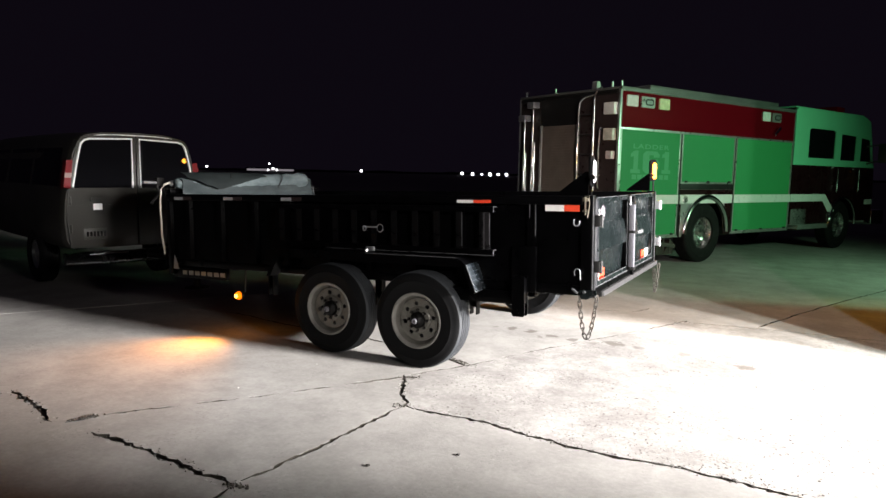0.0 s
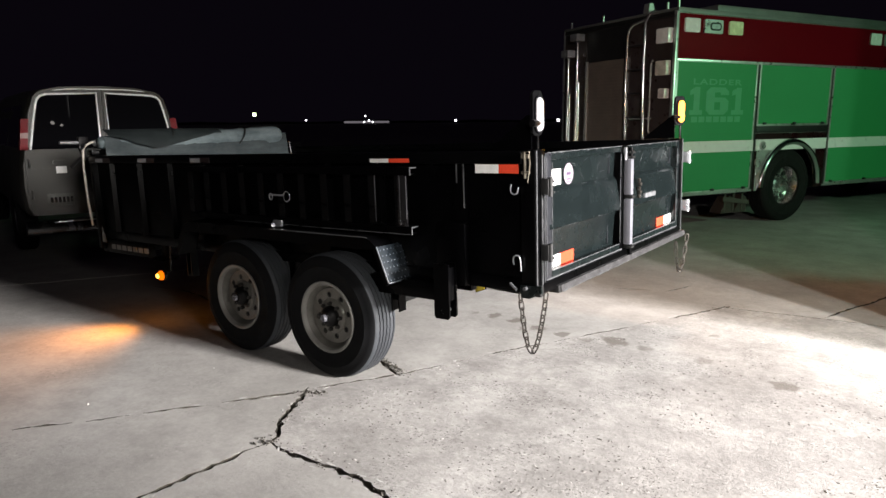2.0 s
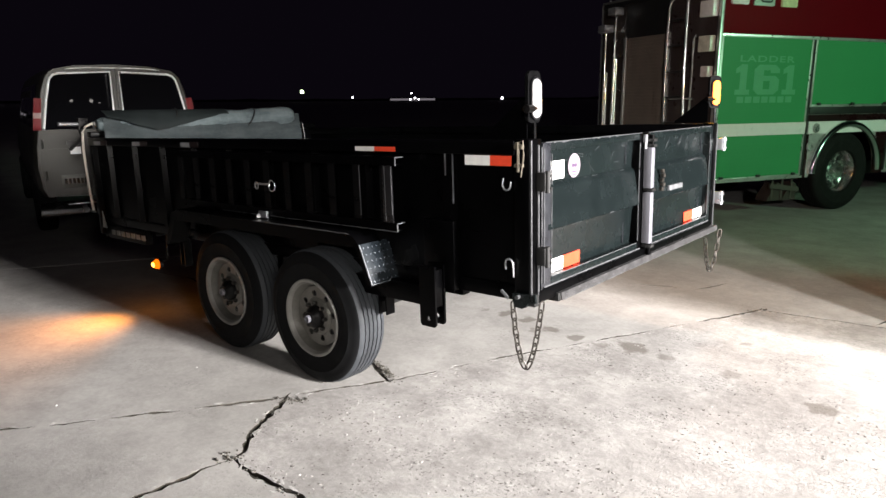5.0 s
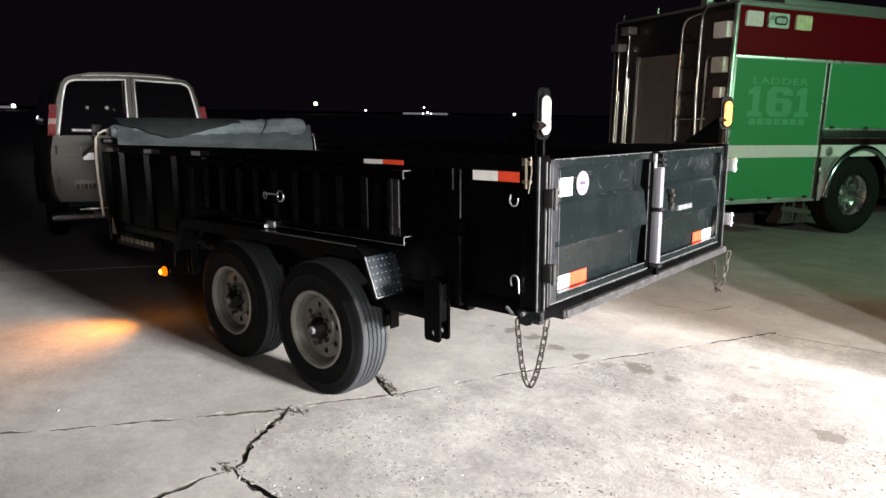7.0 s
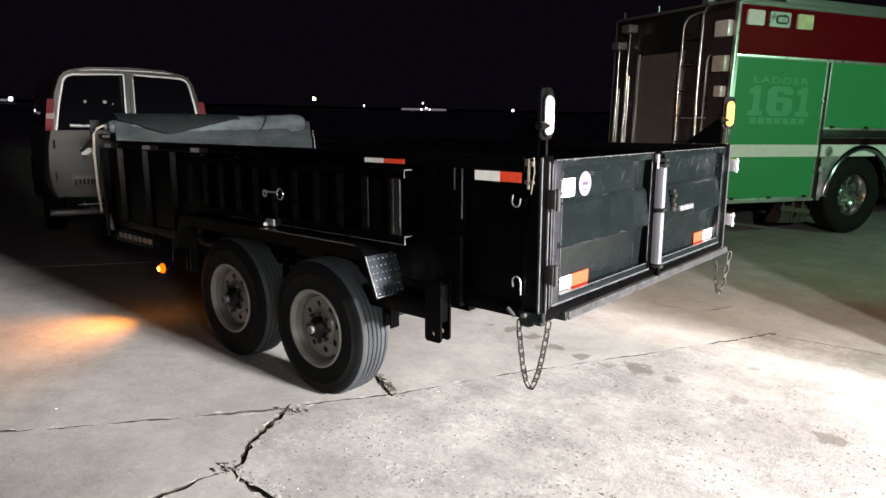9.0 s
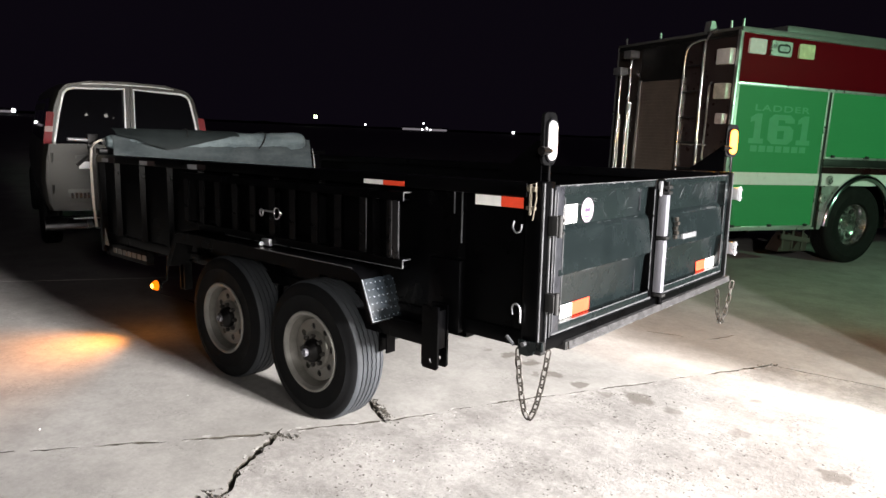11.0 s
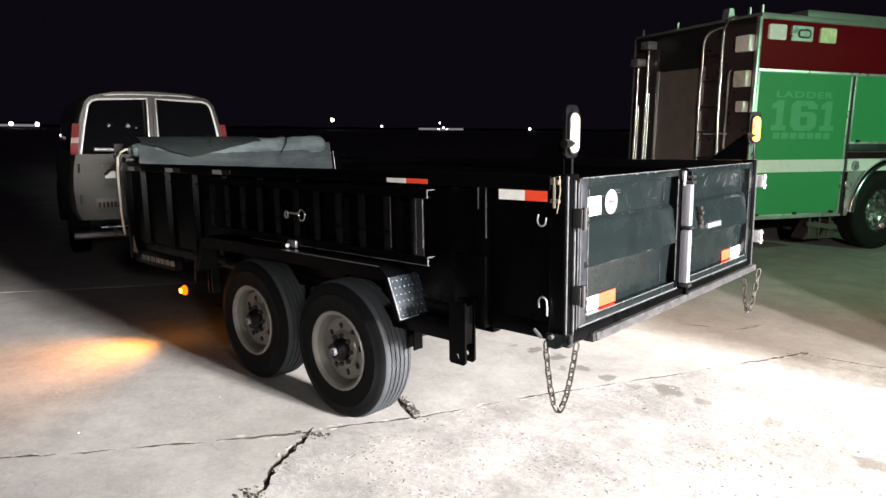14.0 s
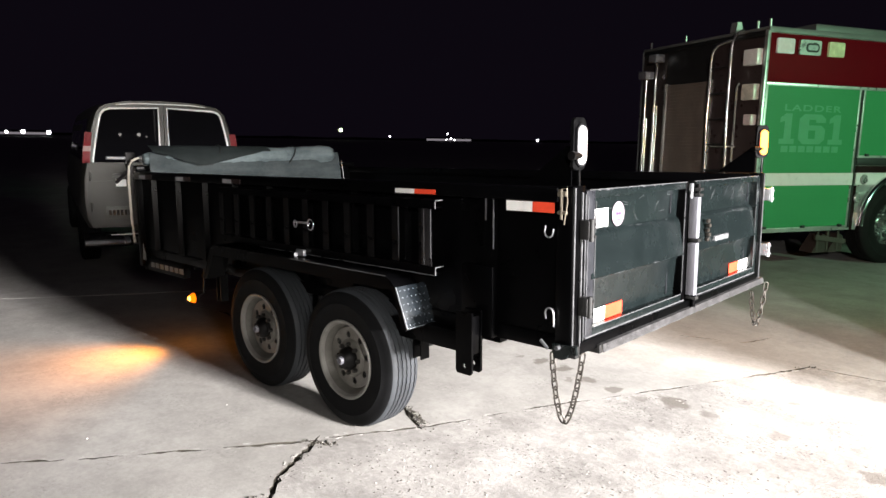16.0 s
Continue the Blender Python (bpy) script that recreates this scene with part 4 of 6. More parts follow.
# ---------------------------------------------------------------- rear barn doors
def gate(y0, y1, hinge_left):
    name = "gate"
    z0, z1 = FLOOR + 0.045, RAIL - 0.015
    w = 0.045
    body = bmesh.new()
    prof = [(z0 + 0.02, -0.012), (z0 + 0.026, -0.014), (z0 + 0.036, -0.050), (0.966, -0.038), (0.985, -0.030), (1.000, 0.002), (1.172, -0.026), (1.188, -0.034), (1.203, -0.050), (z1 - 0.03, -0.042)]
    for (za, xa), (zb, xb) in zip(prof, prof[1:]):
        quad = [body.verts.new(v) for v in ((xa, y0 + w, za), (xa, y1 - w, za), (xb, y1 - w, zb), (xb, y0 + w, zb))]
        body.faces.new(quad)
    bmesh.ops.remove_doubles(body, verts=body.verts, dist=1e-5)
    made = bmesh.ops.extrude_face_region(body, geom=body.faces[:])
    bmesh.ops.translate(body, vec=(-0.004, 0, 0), verts=[v for v in made["geom"] if isinstance(v, bmesh.types.BMVert)])
    g = part(name, body, GATE, trailer, "dusty black gate sheet with pressed ribs", smooth=25)
    w0 = 0.068 if hinge_left else w
    # Hinge stile in its lit grey, latch stiles in shade black, by paint.
    for dims, paint in (((y0, y0 + w0, z0, z1), STILE if hinge_left else BLACK), ((y1 - w, y1, z0, z1), BLACK if hinge_left else GATE)):
        part("stile", a_box(-0.052, -0.002, *dims, bevel=0.004), paint, g)
    for za, zb in ((z0, z0 + 0.035), (z1 - 0.035, z1)):
        part("cross_rail", a_box(-0.052, -0.003, y0 + w, y1 - w, za, zb, bevel=0.004), GATE, g)
    # Seams use the lit tone too, to read as light lines.
    y = y1 - (0.150 if hinge_left else 0.115)
    part("pressed_seam", a_box(-0.050, -0.0405, y, y + 0.006, z0 + 0.05, 0.955, bevel=0.002), STILE, g)
    part("pressed_seam", a_box(-0.050, -0.0395, y + 0.01, y + 0.016, 1.225, z1 - 0.045, bevel=0.002), STILE, g)
    # Shine of the gate edges, put on as bright strips.
    bm = bmesh.new()
    box(bm, -0.0065, 0.0, y0 + 0.02, y1 - 0.03, z1 - 0.001, z1 + 0.0025)
    for y in (y0 + w0 + 0.002, y1 - w - 0.004):
        box(bm, -0.0035, 0.0005, y, y + 0.004, 1.20, z1 - 0.05)
        box(bm, -0.0035, 0.0005, y, y + 0.004, z0 + 0.05, 1.19)
    box(bm, -0.0065, -0.0015, y0 + w0 + 0.01, y1 - w - 0.006, z0 + 0.0352, z0 + 0.0392)
    box(bm, -0.006, -0.0005, y0 + 0.01, y1 - 0.012, z0 - 0.0035, z0 + 0.004)
    part("edge_glint", bm, EDGE, g, "bright strips for the shine of the gate edges")
    bm = bmesh.new()
    for _ in range(6):
        y = rng.uniform(y0 + 0.03, y1 - 0.06)
        box(bm, -0.005, -0.0012, y, y + rng.uniform(0.006, 0.03), z1 - 0.003 - rng.random() * 0.004, z1 + 0.0032)
    for _ in range(7):
        y, z, a = rng.uniform(y0 + 0.2, y1 - 0.2), rng.uniform(1.24, 1.33), rng.uniform(-0.9, 0.9)
        n = rng.uniform(0.03, 0.09)
        tube(bm, [(-0.0415, y, z), (-0.0412, y + n * math.cos(a) * 0.5, z + n * math.sin(a) * 0.6), (-0.0415, y + n * math.cos(a), z + n * math.sin(a))], 0.0009, 4)
    for _ in range(9):
        y, n = rng.uniform(y0 + 0.10, y1 - 0.16), rng.uniform(0.01, 0.07)
        z = rng.choice((1.196, 1.001, 0.998, z0 + 0.034))
        tube(bm, [(-0.043 if z > 1.1 else 0.0022 if z > 0.9 else -0.003, y, z), (-0.043 if z > 1.1 else 0.0022 if z > 0.9 else -0.003, y + n, z + rng.uniform(-0.001, 0.001))], 0.0008, 4)
    tagged(part("paint_chip", bm, EDGE, g, "bare steel chips and scratches"), kind="stuff")
    return g


left_gate = gate(0.112, 1.150, True)
right_gate = gate(1.195, WIDE - 0.066, False)


def hinge(y, z, mat, label):
    """A block hinge that stands out from the post, with bolts on its end."""
    bm = bmesh.new()
    box(bm, 0.002, 0.046, y - 0.016, y + 0.016, z - 0.040, z + 0.040, bevel=0.004)
    tube(bm, [(0.050, y, z - 0.046), (0.050, y, z + 0.046)], 0.012, 10)
    for dz in (-0.026, 0.026):
        tube(bm, [(0.046, y + 0.006, z + dz), (0.066, y + 0.006, z + dz)], 0.007, 6)
    return part("hinge", bm, mat, trailer, label)


hinge(0.066, 1.225, DARK, "black block hinge")
hinge(0.066, 0.900, DARK, "black block hinge")
hinge(WIDE + 0.01, 1.262, STEEL, "bright steel hinge")
hinge(WIDE + 0.01, 0.895, STEEL, "bright steel hinge")
# latch bars on the meeting stiles
for za, zb in ((1.085, 1.305), (0.775, 1.060)):
    bm = bmesh.new()
    box(bm, 0.004, 0.050, 1.142, 1.186, za, zb, bevel=0.004)
    part("latch_bar", bm, LATCH, trailer, "pale grey latch bar standing out")
bm = bmesh.new()
tube(bm, [(0.030, 1.187, FLOOR + 0.005), (0.030, 1.187, RAIL - 0.025)], 0.014, 10)
part("latch_rod", bm, BLACK, trailer)
for z in (1.345, 1.315, 1.072, 0.755):
    part("rod_guide", a_box(-0.006, 0.052, 1.165, 1.210, z - 0.008, z + 0.008, bevel=0.003), DARK, trailer)
bm = bmesh.new()
box(bm, 0.002, 0.020, 1.13, 1.155, 1.335, 1.378, bevel=0.004)
tube(bm, [(0.012, 1.145, 1.30), (0.012, 1.145, 1.375)], 0.009, 8)
part("top_catch", bm, STEEL, trailer, "bright top catch")
bm = bmesh.new()
box(bm, -0.004, 0.014, 1.510, 1.715, 1.032, 1.062, bevel=0.003)
part("latch_handle", bm, STEEL, right_gate, "flat pale steel handle")
bm = bmesh.new()
for k in range(5):
    box(bm, -0.006, 0.012 + 0.004 * (k % 2), 1.400 + 0.008 * (k % 2), 1.430 + 0.008 * (k % 2), 1.145 - 0.026 * k, 1.167 - 0.026 * k, bevel=0.004)
part("latch_chain", bm, CHAIN, right_gate)

# rear lip
bm = bmesh.new()
prism(bm, [(0.0, FLOOR + 0.006), (0.030, FLOOR + 0.002), (0.034, FLOOR - 0.034), (0.028, FLOOR - 0.034), (0.026, FLOOR - 0.004), (0.0, FLOOR)], "y", 0.222, WIDE + 0.02)
part("rear_lip", bm, LIP, trailer, "scuffed steel rear lip")
part("sill", a_box(-0.03, 0.012, 0.06, WIDE - 0.06, FLOOR - 0.012, FLOOR + 0.040, bevel=0.004), BLACK, trailer)
bm = bmesh.new()
for _ in range(90):
    y, n, h = 0.24 + rng.random() ** 1.2 * (WIDE - 0.26), rng.uniform(0.004, 0.026), rng.uniform(0.002, 0.007)
    if rng.random() < 0.75:
        box(bm, 0.0335, 0.0348, y, y + n, FLOOR - 0.0345, FLOOR - 0.0345 + h)
    else:
        z = FLOOR - rng.uniform(0.002, 0.028)
        box(bm, 0.0318, 0.0346, y, y + n * 0.5, z, z + h * 0.6)
tagged(part("lip_chip", bm, EDGE, trailer, "bare steel chips along the lip"), kind="stuff")
bm = bmesh.new()
box(bm, -0.03, 0.028, 0.198, 0.221, FLOOR - 0.036, FLOOR + 0.004, bevel=0.004)
part("lip_end", bm, DARK, trailer)


# ---- things fixed at the rear left corner
bm = bmesh.new()
plate(bm, [(-0.078, 0.738), (0.038, 0.744), (0.042, 0.708), (0.0, 0.702), (-0.006, 0.684), (-0.028, 0.675), (-0.066, 0.677), (-0.076, 0.70)],
      [circle(0.020, 0.727, 0.012, 16)], "y", -0.018, -0.006)
part("chain_bracket", bm, GATE, trailer)
part("bracket_back", a_box(-0.05, 0.03, -0.0055, 0.03, 0.686, 0.738, bevel=0.004), DARK, trailer)
bm = bmesh.new()
tube(bm, [(-0.042, -0.04, 0.728), (-0.042, 0.0, 0.728)], 0.010, 10)
part("bracket_bolt", bm, EDGE, trailer)
bm = bmesh.new()
tube(bm, [(-0.127, -0.03, 0.746), (-0.085, -0.04, 0.720)], 0.008, 8)
part("bracket_lever", bm, EDGE, trailer)


def j_hook(x, z, up, parent):
    bm = bmesh.new()
    d = 1 if up else -1
    pts = [(x - 0.040, -0.012, z + d * 0.025), (x - 0.043, -0.014, z)]
    pts += [(x - 0.022 - 0.021 * math.cos(a), -0.014, z - d * 0.024 * math.sin(a)) for a in [math.pi * k / 8 for k in range(1, 9)]]
    pts += [(x + 0.0, -0.012, z + d * 0.012)] if up else [(x + 0.0, -0.012, z - 0.055)]
    tube(bm, pts, 0.0038, 8)
    return part("hook", bm, STEEL, parent, "bright bent wire hook")


j_hook(-0.085, 1.215, True, trailer)
j_hook(-0.075, 0.865, False, trailer)
bm = bmesh.new()
tube(bm, [(-0.045, -0.018, 1.27), (-0.045, -0.018, 1.395)], 0.0065, 8)
tube(bm, [(-0.06, -0.018, 1.39), (-0.02, -0.018, 1.40), (-0.015, -0.02, 1.34), (-0.028, -0.022, 1.25)], 0.0032, 6)
box(bm, -0.065, -0.025, -0.02, 0.0, 1.365, 1.385, bevel=0.003)
box(bm, -0.065, -0.025, -0.02, 0.0, 1.290, 1.305, bevel=0.003)
part("gate_pin", bm, BRASS, trailer, "dull brassy gate pin on a lanyard")


# ---- tapes and labels
def tape(x0, x1, z0, z1, colour, name="tape", y=0.0):
    return part(name, a_box(x0, x1, y - 0.003, y - 0.0005, z0, z1), colour, trailer)


tape(-0.342, -0.203, 1.292, 1.336, WHITE_TAPE, y=0.003)
tape(-0.2025, -0.090, 1.292, 1.336, RED_TAPE, y=0.003)
tape(-1.045, -0.905, 1.345, 1.368, WHITE_TAPE, y=-0.013)
tape(-0.9045, -0.760, 1.345, 1.368, RED_TAPE, y=-0.013)
for x in (-4.08, -3.42, -2.72):
    tape(x - 0.07, x + 0.05, 1.345, 1.375, FADED_TAPE, y=-0.013)
    tape(x + 0.0505, x + 0.16, 1.345, 1.378, plain("faded red tape", (0.008, 0.003, 0.003), 0.6), y=-0.013)
for y0, y1, c in ((0.243, 0.352, WHITE_TAPE), (0.3525, 0.515, RED_TAPE), (1.900, 2.060, RED_TAPE), (2.0605, 2.222, WHITE_TAPE)):
    part("tape", a_box(-0.0415, -0.0385, y0, y1, 0.783, 0.845), c, left_gate if y0 < 1 else right_gate)
part("label", a_box(-0.0435, -0.0415, 0.240, 0.362, 1.212, 1.296), WHITE_TAPE, left_gate, "plain white square label")
bm = bmesh.new()
prism(bm, circle(0.456, 1.262, 0.057, 32), "x", -0.0435, -0.0412)
sticker = part("sticker", bm, PINK_LABEL, left_gate, "round pale pink sticker")
bm = bmesh.new()
prism(bm, [(0.428, 1.262), (0.440, 1.276), (0.456, 1.266), (0.472, 1.276), (0.484, 1.262), (0.470, 1.252), (0.456, 1.258), (0.442, 1.252)], "x", -0.0411, -0.0405)
box(bm, -0.0411, -0.0405, 0.428, 0.484, 1.230, 1.237)
box(bm, -0.0411, -0.0405, 0.436, 0.476, 1.216, 1.221)
part("sticker_print", bm, MAUVE_INK, sticker)


# ---- warning lamps on the rear corners
def beacon(y, up, turn, lit, label):
    """A flat backed lamp on a stem: a rounded plate, a bezel and a long domed lens."""
    ob = thing("warning_lamp", TRAILER @ pose(-0.03, y, RAIL, 0, 0, turn), label, "warning light", "warning lamps on the trailer")
    mid = 0.178 + up
    bm = bmesh.new()
    prism(bm, round_rect(0.0, mid, 0.098, 0.214, 0.026), "x", -0.010, 0.006)
    bmesh.ops.bevel(bm, geom=bm.edges[:], offset=0.002, segments=1, affect="EDGES")
    part("lamp_plate", bm, LAMP_PLATE, ob, "dark grey lamp plate")
    bm = bmesh.new()
    plate(bm, round_rect(0.0, mid - 0.006, 0.080, 0.178, 0.039, 8), [round_rect(0.0, mid - 0.006, 0.066, 0.164, 0.032, 8)], "x", 0.0065, 0.018)
    part("bezel", bm, LAMP_BEZEL, ob)
    rings = []
    for k in range(7):
        t = math.pi / 2 * k / 6.6
        w, h = 0.065 * (0.45 + 0.55 * math.cos(t)), 0.163 - 0.065 * 0.55 * (1 - math.cos(t))
        rings.append([(0.0145 + 0.014 * math.sin(t), a, b) for a, b in round_rect(0.0, mid - 0.006, w, h, w / 2 - 0.001, 8)])
    split = 2 if lit else 6
    for name, mat, lab, some in (("lens", AMBER_LIT if lit else LENS_OFF, "glowing amber lens" if lit else "frosted unlit lens", rings[:split + 1]), ("lamp_core", AMBER_CORE, "", rings[split:])):
        if len(some) < 2:
            continue
        bm = bmesh.new()
        loops = [[bm.verts.new(p) for p in ring] for ring in some]
        n = len(loops[0])
        for p, q in zip(loops, loops[1:]):
            for i in range(n):
                bm.faces.new((p[i], p[(i + 1) % n], q[(i + 1) % n], q[i]))
        if some[-1] is rings[-1]:
            bm.faces.new(loops[-1])
        part(name, bm, mat, ob, lab, smooth=70)
    bm = bmesh.new()
    box(bm, -0.012, -0.0005, 0.012, 0.026, 0.0, mid - 0.08, bevel=0.003)
    part("lamp_post", bm, LAMP_PLATE, ob)
    bm = bmesh.new()
    lathe(bm, [(0.0, -0.05), (0.018, -0.046), (0.016, 0.0), (0.006, 0.035), (0.0, 0.037)], 12, pose(0.028, -0.052, mid - 0.048))
    part("swivel", bm, HUB, ob)
    return ob


beacon(0.078, 0.0, 0, False, "flat frosted warning lamp, unlit, on a trailer corner post")
beacon(WIDE + 0.006, 0.03, -26, True, "flat amber warning lamp, lit, on a trailer corner post")
for y in (0.05, WIDE - 0.06):
    bm = bmesh.new()
    prism(bm, [(-0.045, RAIL + 0.006), (-0.045, RAIL + 0.17), (-0.07, RAIL + 0.17), (-0.27, RAIL + 0.02), (-0.27, RAIL + 0.006)], "y", y, y + 0.008)
    part("lamp_gusset", bm, BLACK, trailer)

# amber side marker
marker = thing("marker_lamp", pose(-5.215, 4.39, 0.355), "small amber side marker lamp, lit, under the trailer", "marker light")
bm = bmesh.new()
lathe(bm, [(0.0, -0.032), (0.024, -0.026), (0.036, -0.006), (0.038, 0.006)], 20)
part("lens", bm, AMBER_LIT, marker, "glowing amber lens")
bm = bmesh.new()
lathe(bm, [(0.0, -0.037), (0.016, -0.035), (0.019, -0.028)], 16)
part("lamp_core", bm, AMBER_CORE, marker)
bm = bmesh.new()
lathe(bm, [(0.043, 0.006), (0.043, 0.03), (0.0, 0.03)], 20)
part("housing", bm, BLACK_TRIM, marker)
bm = bmesh.new()
tube(bm, [(0, 0.025, 0.0), (0, 0.09, 0.03), (0, 0.10, 0.24)], 0.008, 8)
part("bracket", bm, BLACK_TRIM, marker)


# ---- chains
def chain(ends, drop, count, label):
    a, b = Vector(ends[0]), Vector(ends[1])
    ob = thing("safety_chain", Matrix.Translation(a), label, "chain", "safety chains")
    line = [a.lerp(b, t) - Vector((0, 0, drop * (1 - abs(2 * t - 1) ** 2.0))) for t in [k / 200 for k in range(201)]]
    lengths = [0.0]
    for p, q in zip(line, line[1:]):
        lengths.append(lengths[-1] + (q - p).length)
    total, first = lengths[-1], None
    pitch = total / count
    for k in range(count):
        s = pitch * (k + 0.5)
        i = min(range(201), key=lambda n: abs(lengths[n] - s))
        p, d = line[i], (line[min(200, i + 1)] - line[max(0, i - 1)]).normalized()
        m = Matrix.Translation(p - a) @ d.to_track_quat("X", "Z").to_matrix().to_4x4() @ pose(0, 0, 0, 90 * (k % 2) + 35)
        if first is None:
            bm = bmesh.new()
            h, r = pitch * 0.36, 0.0125
            pts = [(h + r * math.sin(t), r * math.cos(t), 0) for t in [math.pi * n / 5 for n in range(6)]]
            pts += [(-h - r * math.sin(t), -r * math.cos(t), 0) for t in [math.pi * n / 5 for n in range(6)]]
            tube(bm, pts, 0.0042, 6, closed=True)
            first = part("link", bm, CHAIN, ob)
            first.matrix_basis = m
        else:
            again(first, "link", m, ob)
    return ob


chain([(-1.939, 4.372, 0.690), (-1.832, 4.445, 0.690)], 0.300, 16, "rusty steel safety chain hanging in a loop")
chain([(-1.80, 6.43, 0.660), (-1.815, 6.77, 0.665)], 0.250, 13, "rusty steel safety chain hanging in a loop")

# ---- rolled tarp at the bed front, with its bow and crank
tarp = thing("tarp", TRAILER @ pose(-LONG + 0.08, 0.05, RAIL + 0.035), "grey vinyl tarp rolled and creased at the bed front", "tarp")


def tarp_roll():
    bm = bmesh.new()
    n, seg, rings = 46, 22, []
    for i in range(n):
        t = i / (n - 1)
        y = t * 1.94
        r = 0.050 + 0.030 * min(1, t * 2.2) + 0.008 * noise.noise((y * 3, 0.3, 0))
        if i in (0, n - 1):
            r *= 0.75
        if t > 0.9:
            r *= 1.12 + 0.10 * noise.noise((y * 40, 5.0, 0))
        ring = []
        for k in range(seg):
            a = k * math.tau / seg
            crease = 0.014 * noise.noise((y * 5, math.cos(a) * 1.4, math.sin(a) * 1.4)) + 0.010 * noise.noise((y * 13, math.cos(a) * 3, math.sin(a) * 3))
            rr = r + crease
            ring.append(bm.verts.new((rr * math.cos(a) * 1.1, y, 0.07 + 0.03 * t + rr * math.sin(a))))
        rings.append(ring)
    for a, b in zip(rings, rings[1:]):
        for k in range(seg):
            bm.faces.new((a[k], a[(k + 1) % seg], b[(k + 1) % seg], b[k]))
    bm.faces.new(rings[0])
    bm.faces.new(rings[-1])
    return bm


part("roll", tarp_roll(), VINYL, tarp, smooth=70)


def tarp_sheet():
    bm = bmesh.new()
    rows = []
    for i in range(50):
        y = 0.02 + i / 49 * 1.98
        row = []
        for j in range(14):
            z = 0.12 - 0.36 * j / 13
            x = 0.055 + 0.05 * j / 13 + 0.022 * noise.noise((y * 4, z * 5, 3.0)) + 0.010 * noise.noise((y * 11, z * 9, 7.0))
            row.append(bm.verts.new((x, y, z)))
        rows.append(row)
    for a, b in zip(rows, rows[1:]):
        for j in range(13):
            bm.faces.new((a[j], a[j + 1], b[j + 1], b[j]))
    made = bmesh.ops.extrude_face_region(bm, geom=bm.faces[:])
    bmesh.ops.translate(bm, vec=(-0.003, 0, 0), verts=[v for v in made["geom"] if isinstance(v, bmesh.types.BMVert)])
    return bm


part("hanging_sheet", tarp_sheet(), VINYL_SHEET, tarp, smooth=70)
bm = bmesh.new()
fold = []
for i in range(25):
    y = 0.02 + 1.12 * i / 24
    low = 0.135 - 0.13 * max(0, 1 - abs(y - 0.46) / (0.44 if y < 0.46 else 0.62)) - 0.012 * noise.noise((y * 9, 1.0, 0))
    fold.append([bm.verts.new((0.045 + 0.085 * math.sin(k / 5 * 1.5) + 0.006 * noise.noise((y * 8, k, 2.0)), y, 0.182 + (low - 0.182) * k / 5)) for k in range(6)])
for a, b in zip(fold, fold[1:]):
    for k in range(5):
        bm.faces.new((a[k], a[k + 1], b[k + 1], b[k]))
made = bmesh.ops.extrude_face_region(bm, geom=bm.faces[:])
bmesh.ops.translate(bm, vec=(-0.004, 0, 0), verts=[v for v in made["geom"] if isinstance(v, bmesh.types.BMVert)])
bmesh.ops.recalc_face_normals(bm, faces=bm.faces)
# Flap in a darker tone than the roll.
part("folded_flap", bm, TARP_DARK, tarp, "dark folded flap", smooth=70)
bm = bmesh.new()
tube(bm, [(0.075, 2.022, 0.03), (0.085, 2.03, -0.06), (0.10, 2.028, -0.16), (0.105, 2.03, -0.23)], 0.006, 6)
part("hem", bm, EDGE, tarp, "pale stiff hem")
for y in (1.42, 0.62):
    bm = bmesh.new()
    tube(bm, [(0.10 * math.cos(a), y + 0.06 * math.sin(a), 0.09 + 0.10 * math.sin(a)) for a in [k * math.tau / 16 for k in range(16)]], 0.006, 6, closed=True)
    part("strap", bm, BLACK_TRIM, tarp)
bow = thing("tarp_bow", TRAILER @ pose(-LONG - 0.02, -0.01, 0), "pale painted tarp bow at the front corner", "tarp bow")
bm = bmesh.new()
tube(bm, [(0.02, 0.10, 1.50), (0.01, 0.05, 1.515), (-0.02, 0.01, 1.49), (-0.04, -0.01, 1.44), (-0.05, -0.015, 1.3), (-0.05, -0.012, 1.0), (-0.02, -0.01, 0.80)], 0.010, 10)
part("bow_tube", bm, plain("dusty cream paint", (0.42, 0.39, 0.34), 0.5, vary=0.3), bow)
bm = bmesh.new()
lathe(bm, [(0.0, -0.03), (0.026, -0.028), (0.03, 0.0), (0.026, 0.03), (0.0, 0.03)], 16, pose(0.02, 0.09, 1.505))
part("bow_cap", bm, STEEL, bow)
crank = thing("tarp_crank", pose(-6.27, 4.31, 1.39), "steel tarp crank handle beside the tarp roll", "crank handle")
bm = bmesh.new()
tube(bm, [(0, -0.10, 0.005), (0, 0.06, 0.0)], 0.014, 10)
part("grip", bm, STEEL, crank)
bm = bmesh.new()
tube(bm, [(0, 0.06, 0.04), (0, 0.062, -0.05), (0.02, 0.07, -0.11), (0.05, -0.05, -0.20)], 0.014, 8)
box(bm, -0.02, 0.02, 0.05, 0.13, -0.03, 0.05, bevel=0.006)
part("arm", bm, HUB, crank)

bm = bmesh.new()
prism(bm, [(-0.95, FLOOR - 0.012), (-0.95, 0.585), (-0.832, 0.58), (-0.808, 0.466), (-0.735, 0.494), (-0.735, FLOOR - 0.012)], "y", 0.682, 0.698)
part("pivot_plate", bm, BLACK, trailer)
bm = bmesh.new()
prism(bm, [(-0.804, 0.470), (-0.739, 0.497), (-0.739, 0.575), (-0.826, 0.575)], "y", 0.6785, 0.6815)
part("caution_label", bm, YELLOW, trailer, "yellow caution label under the bed")


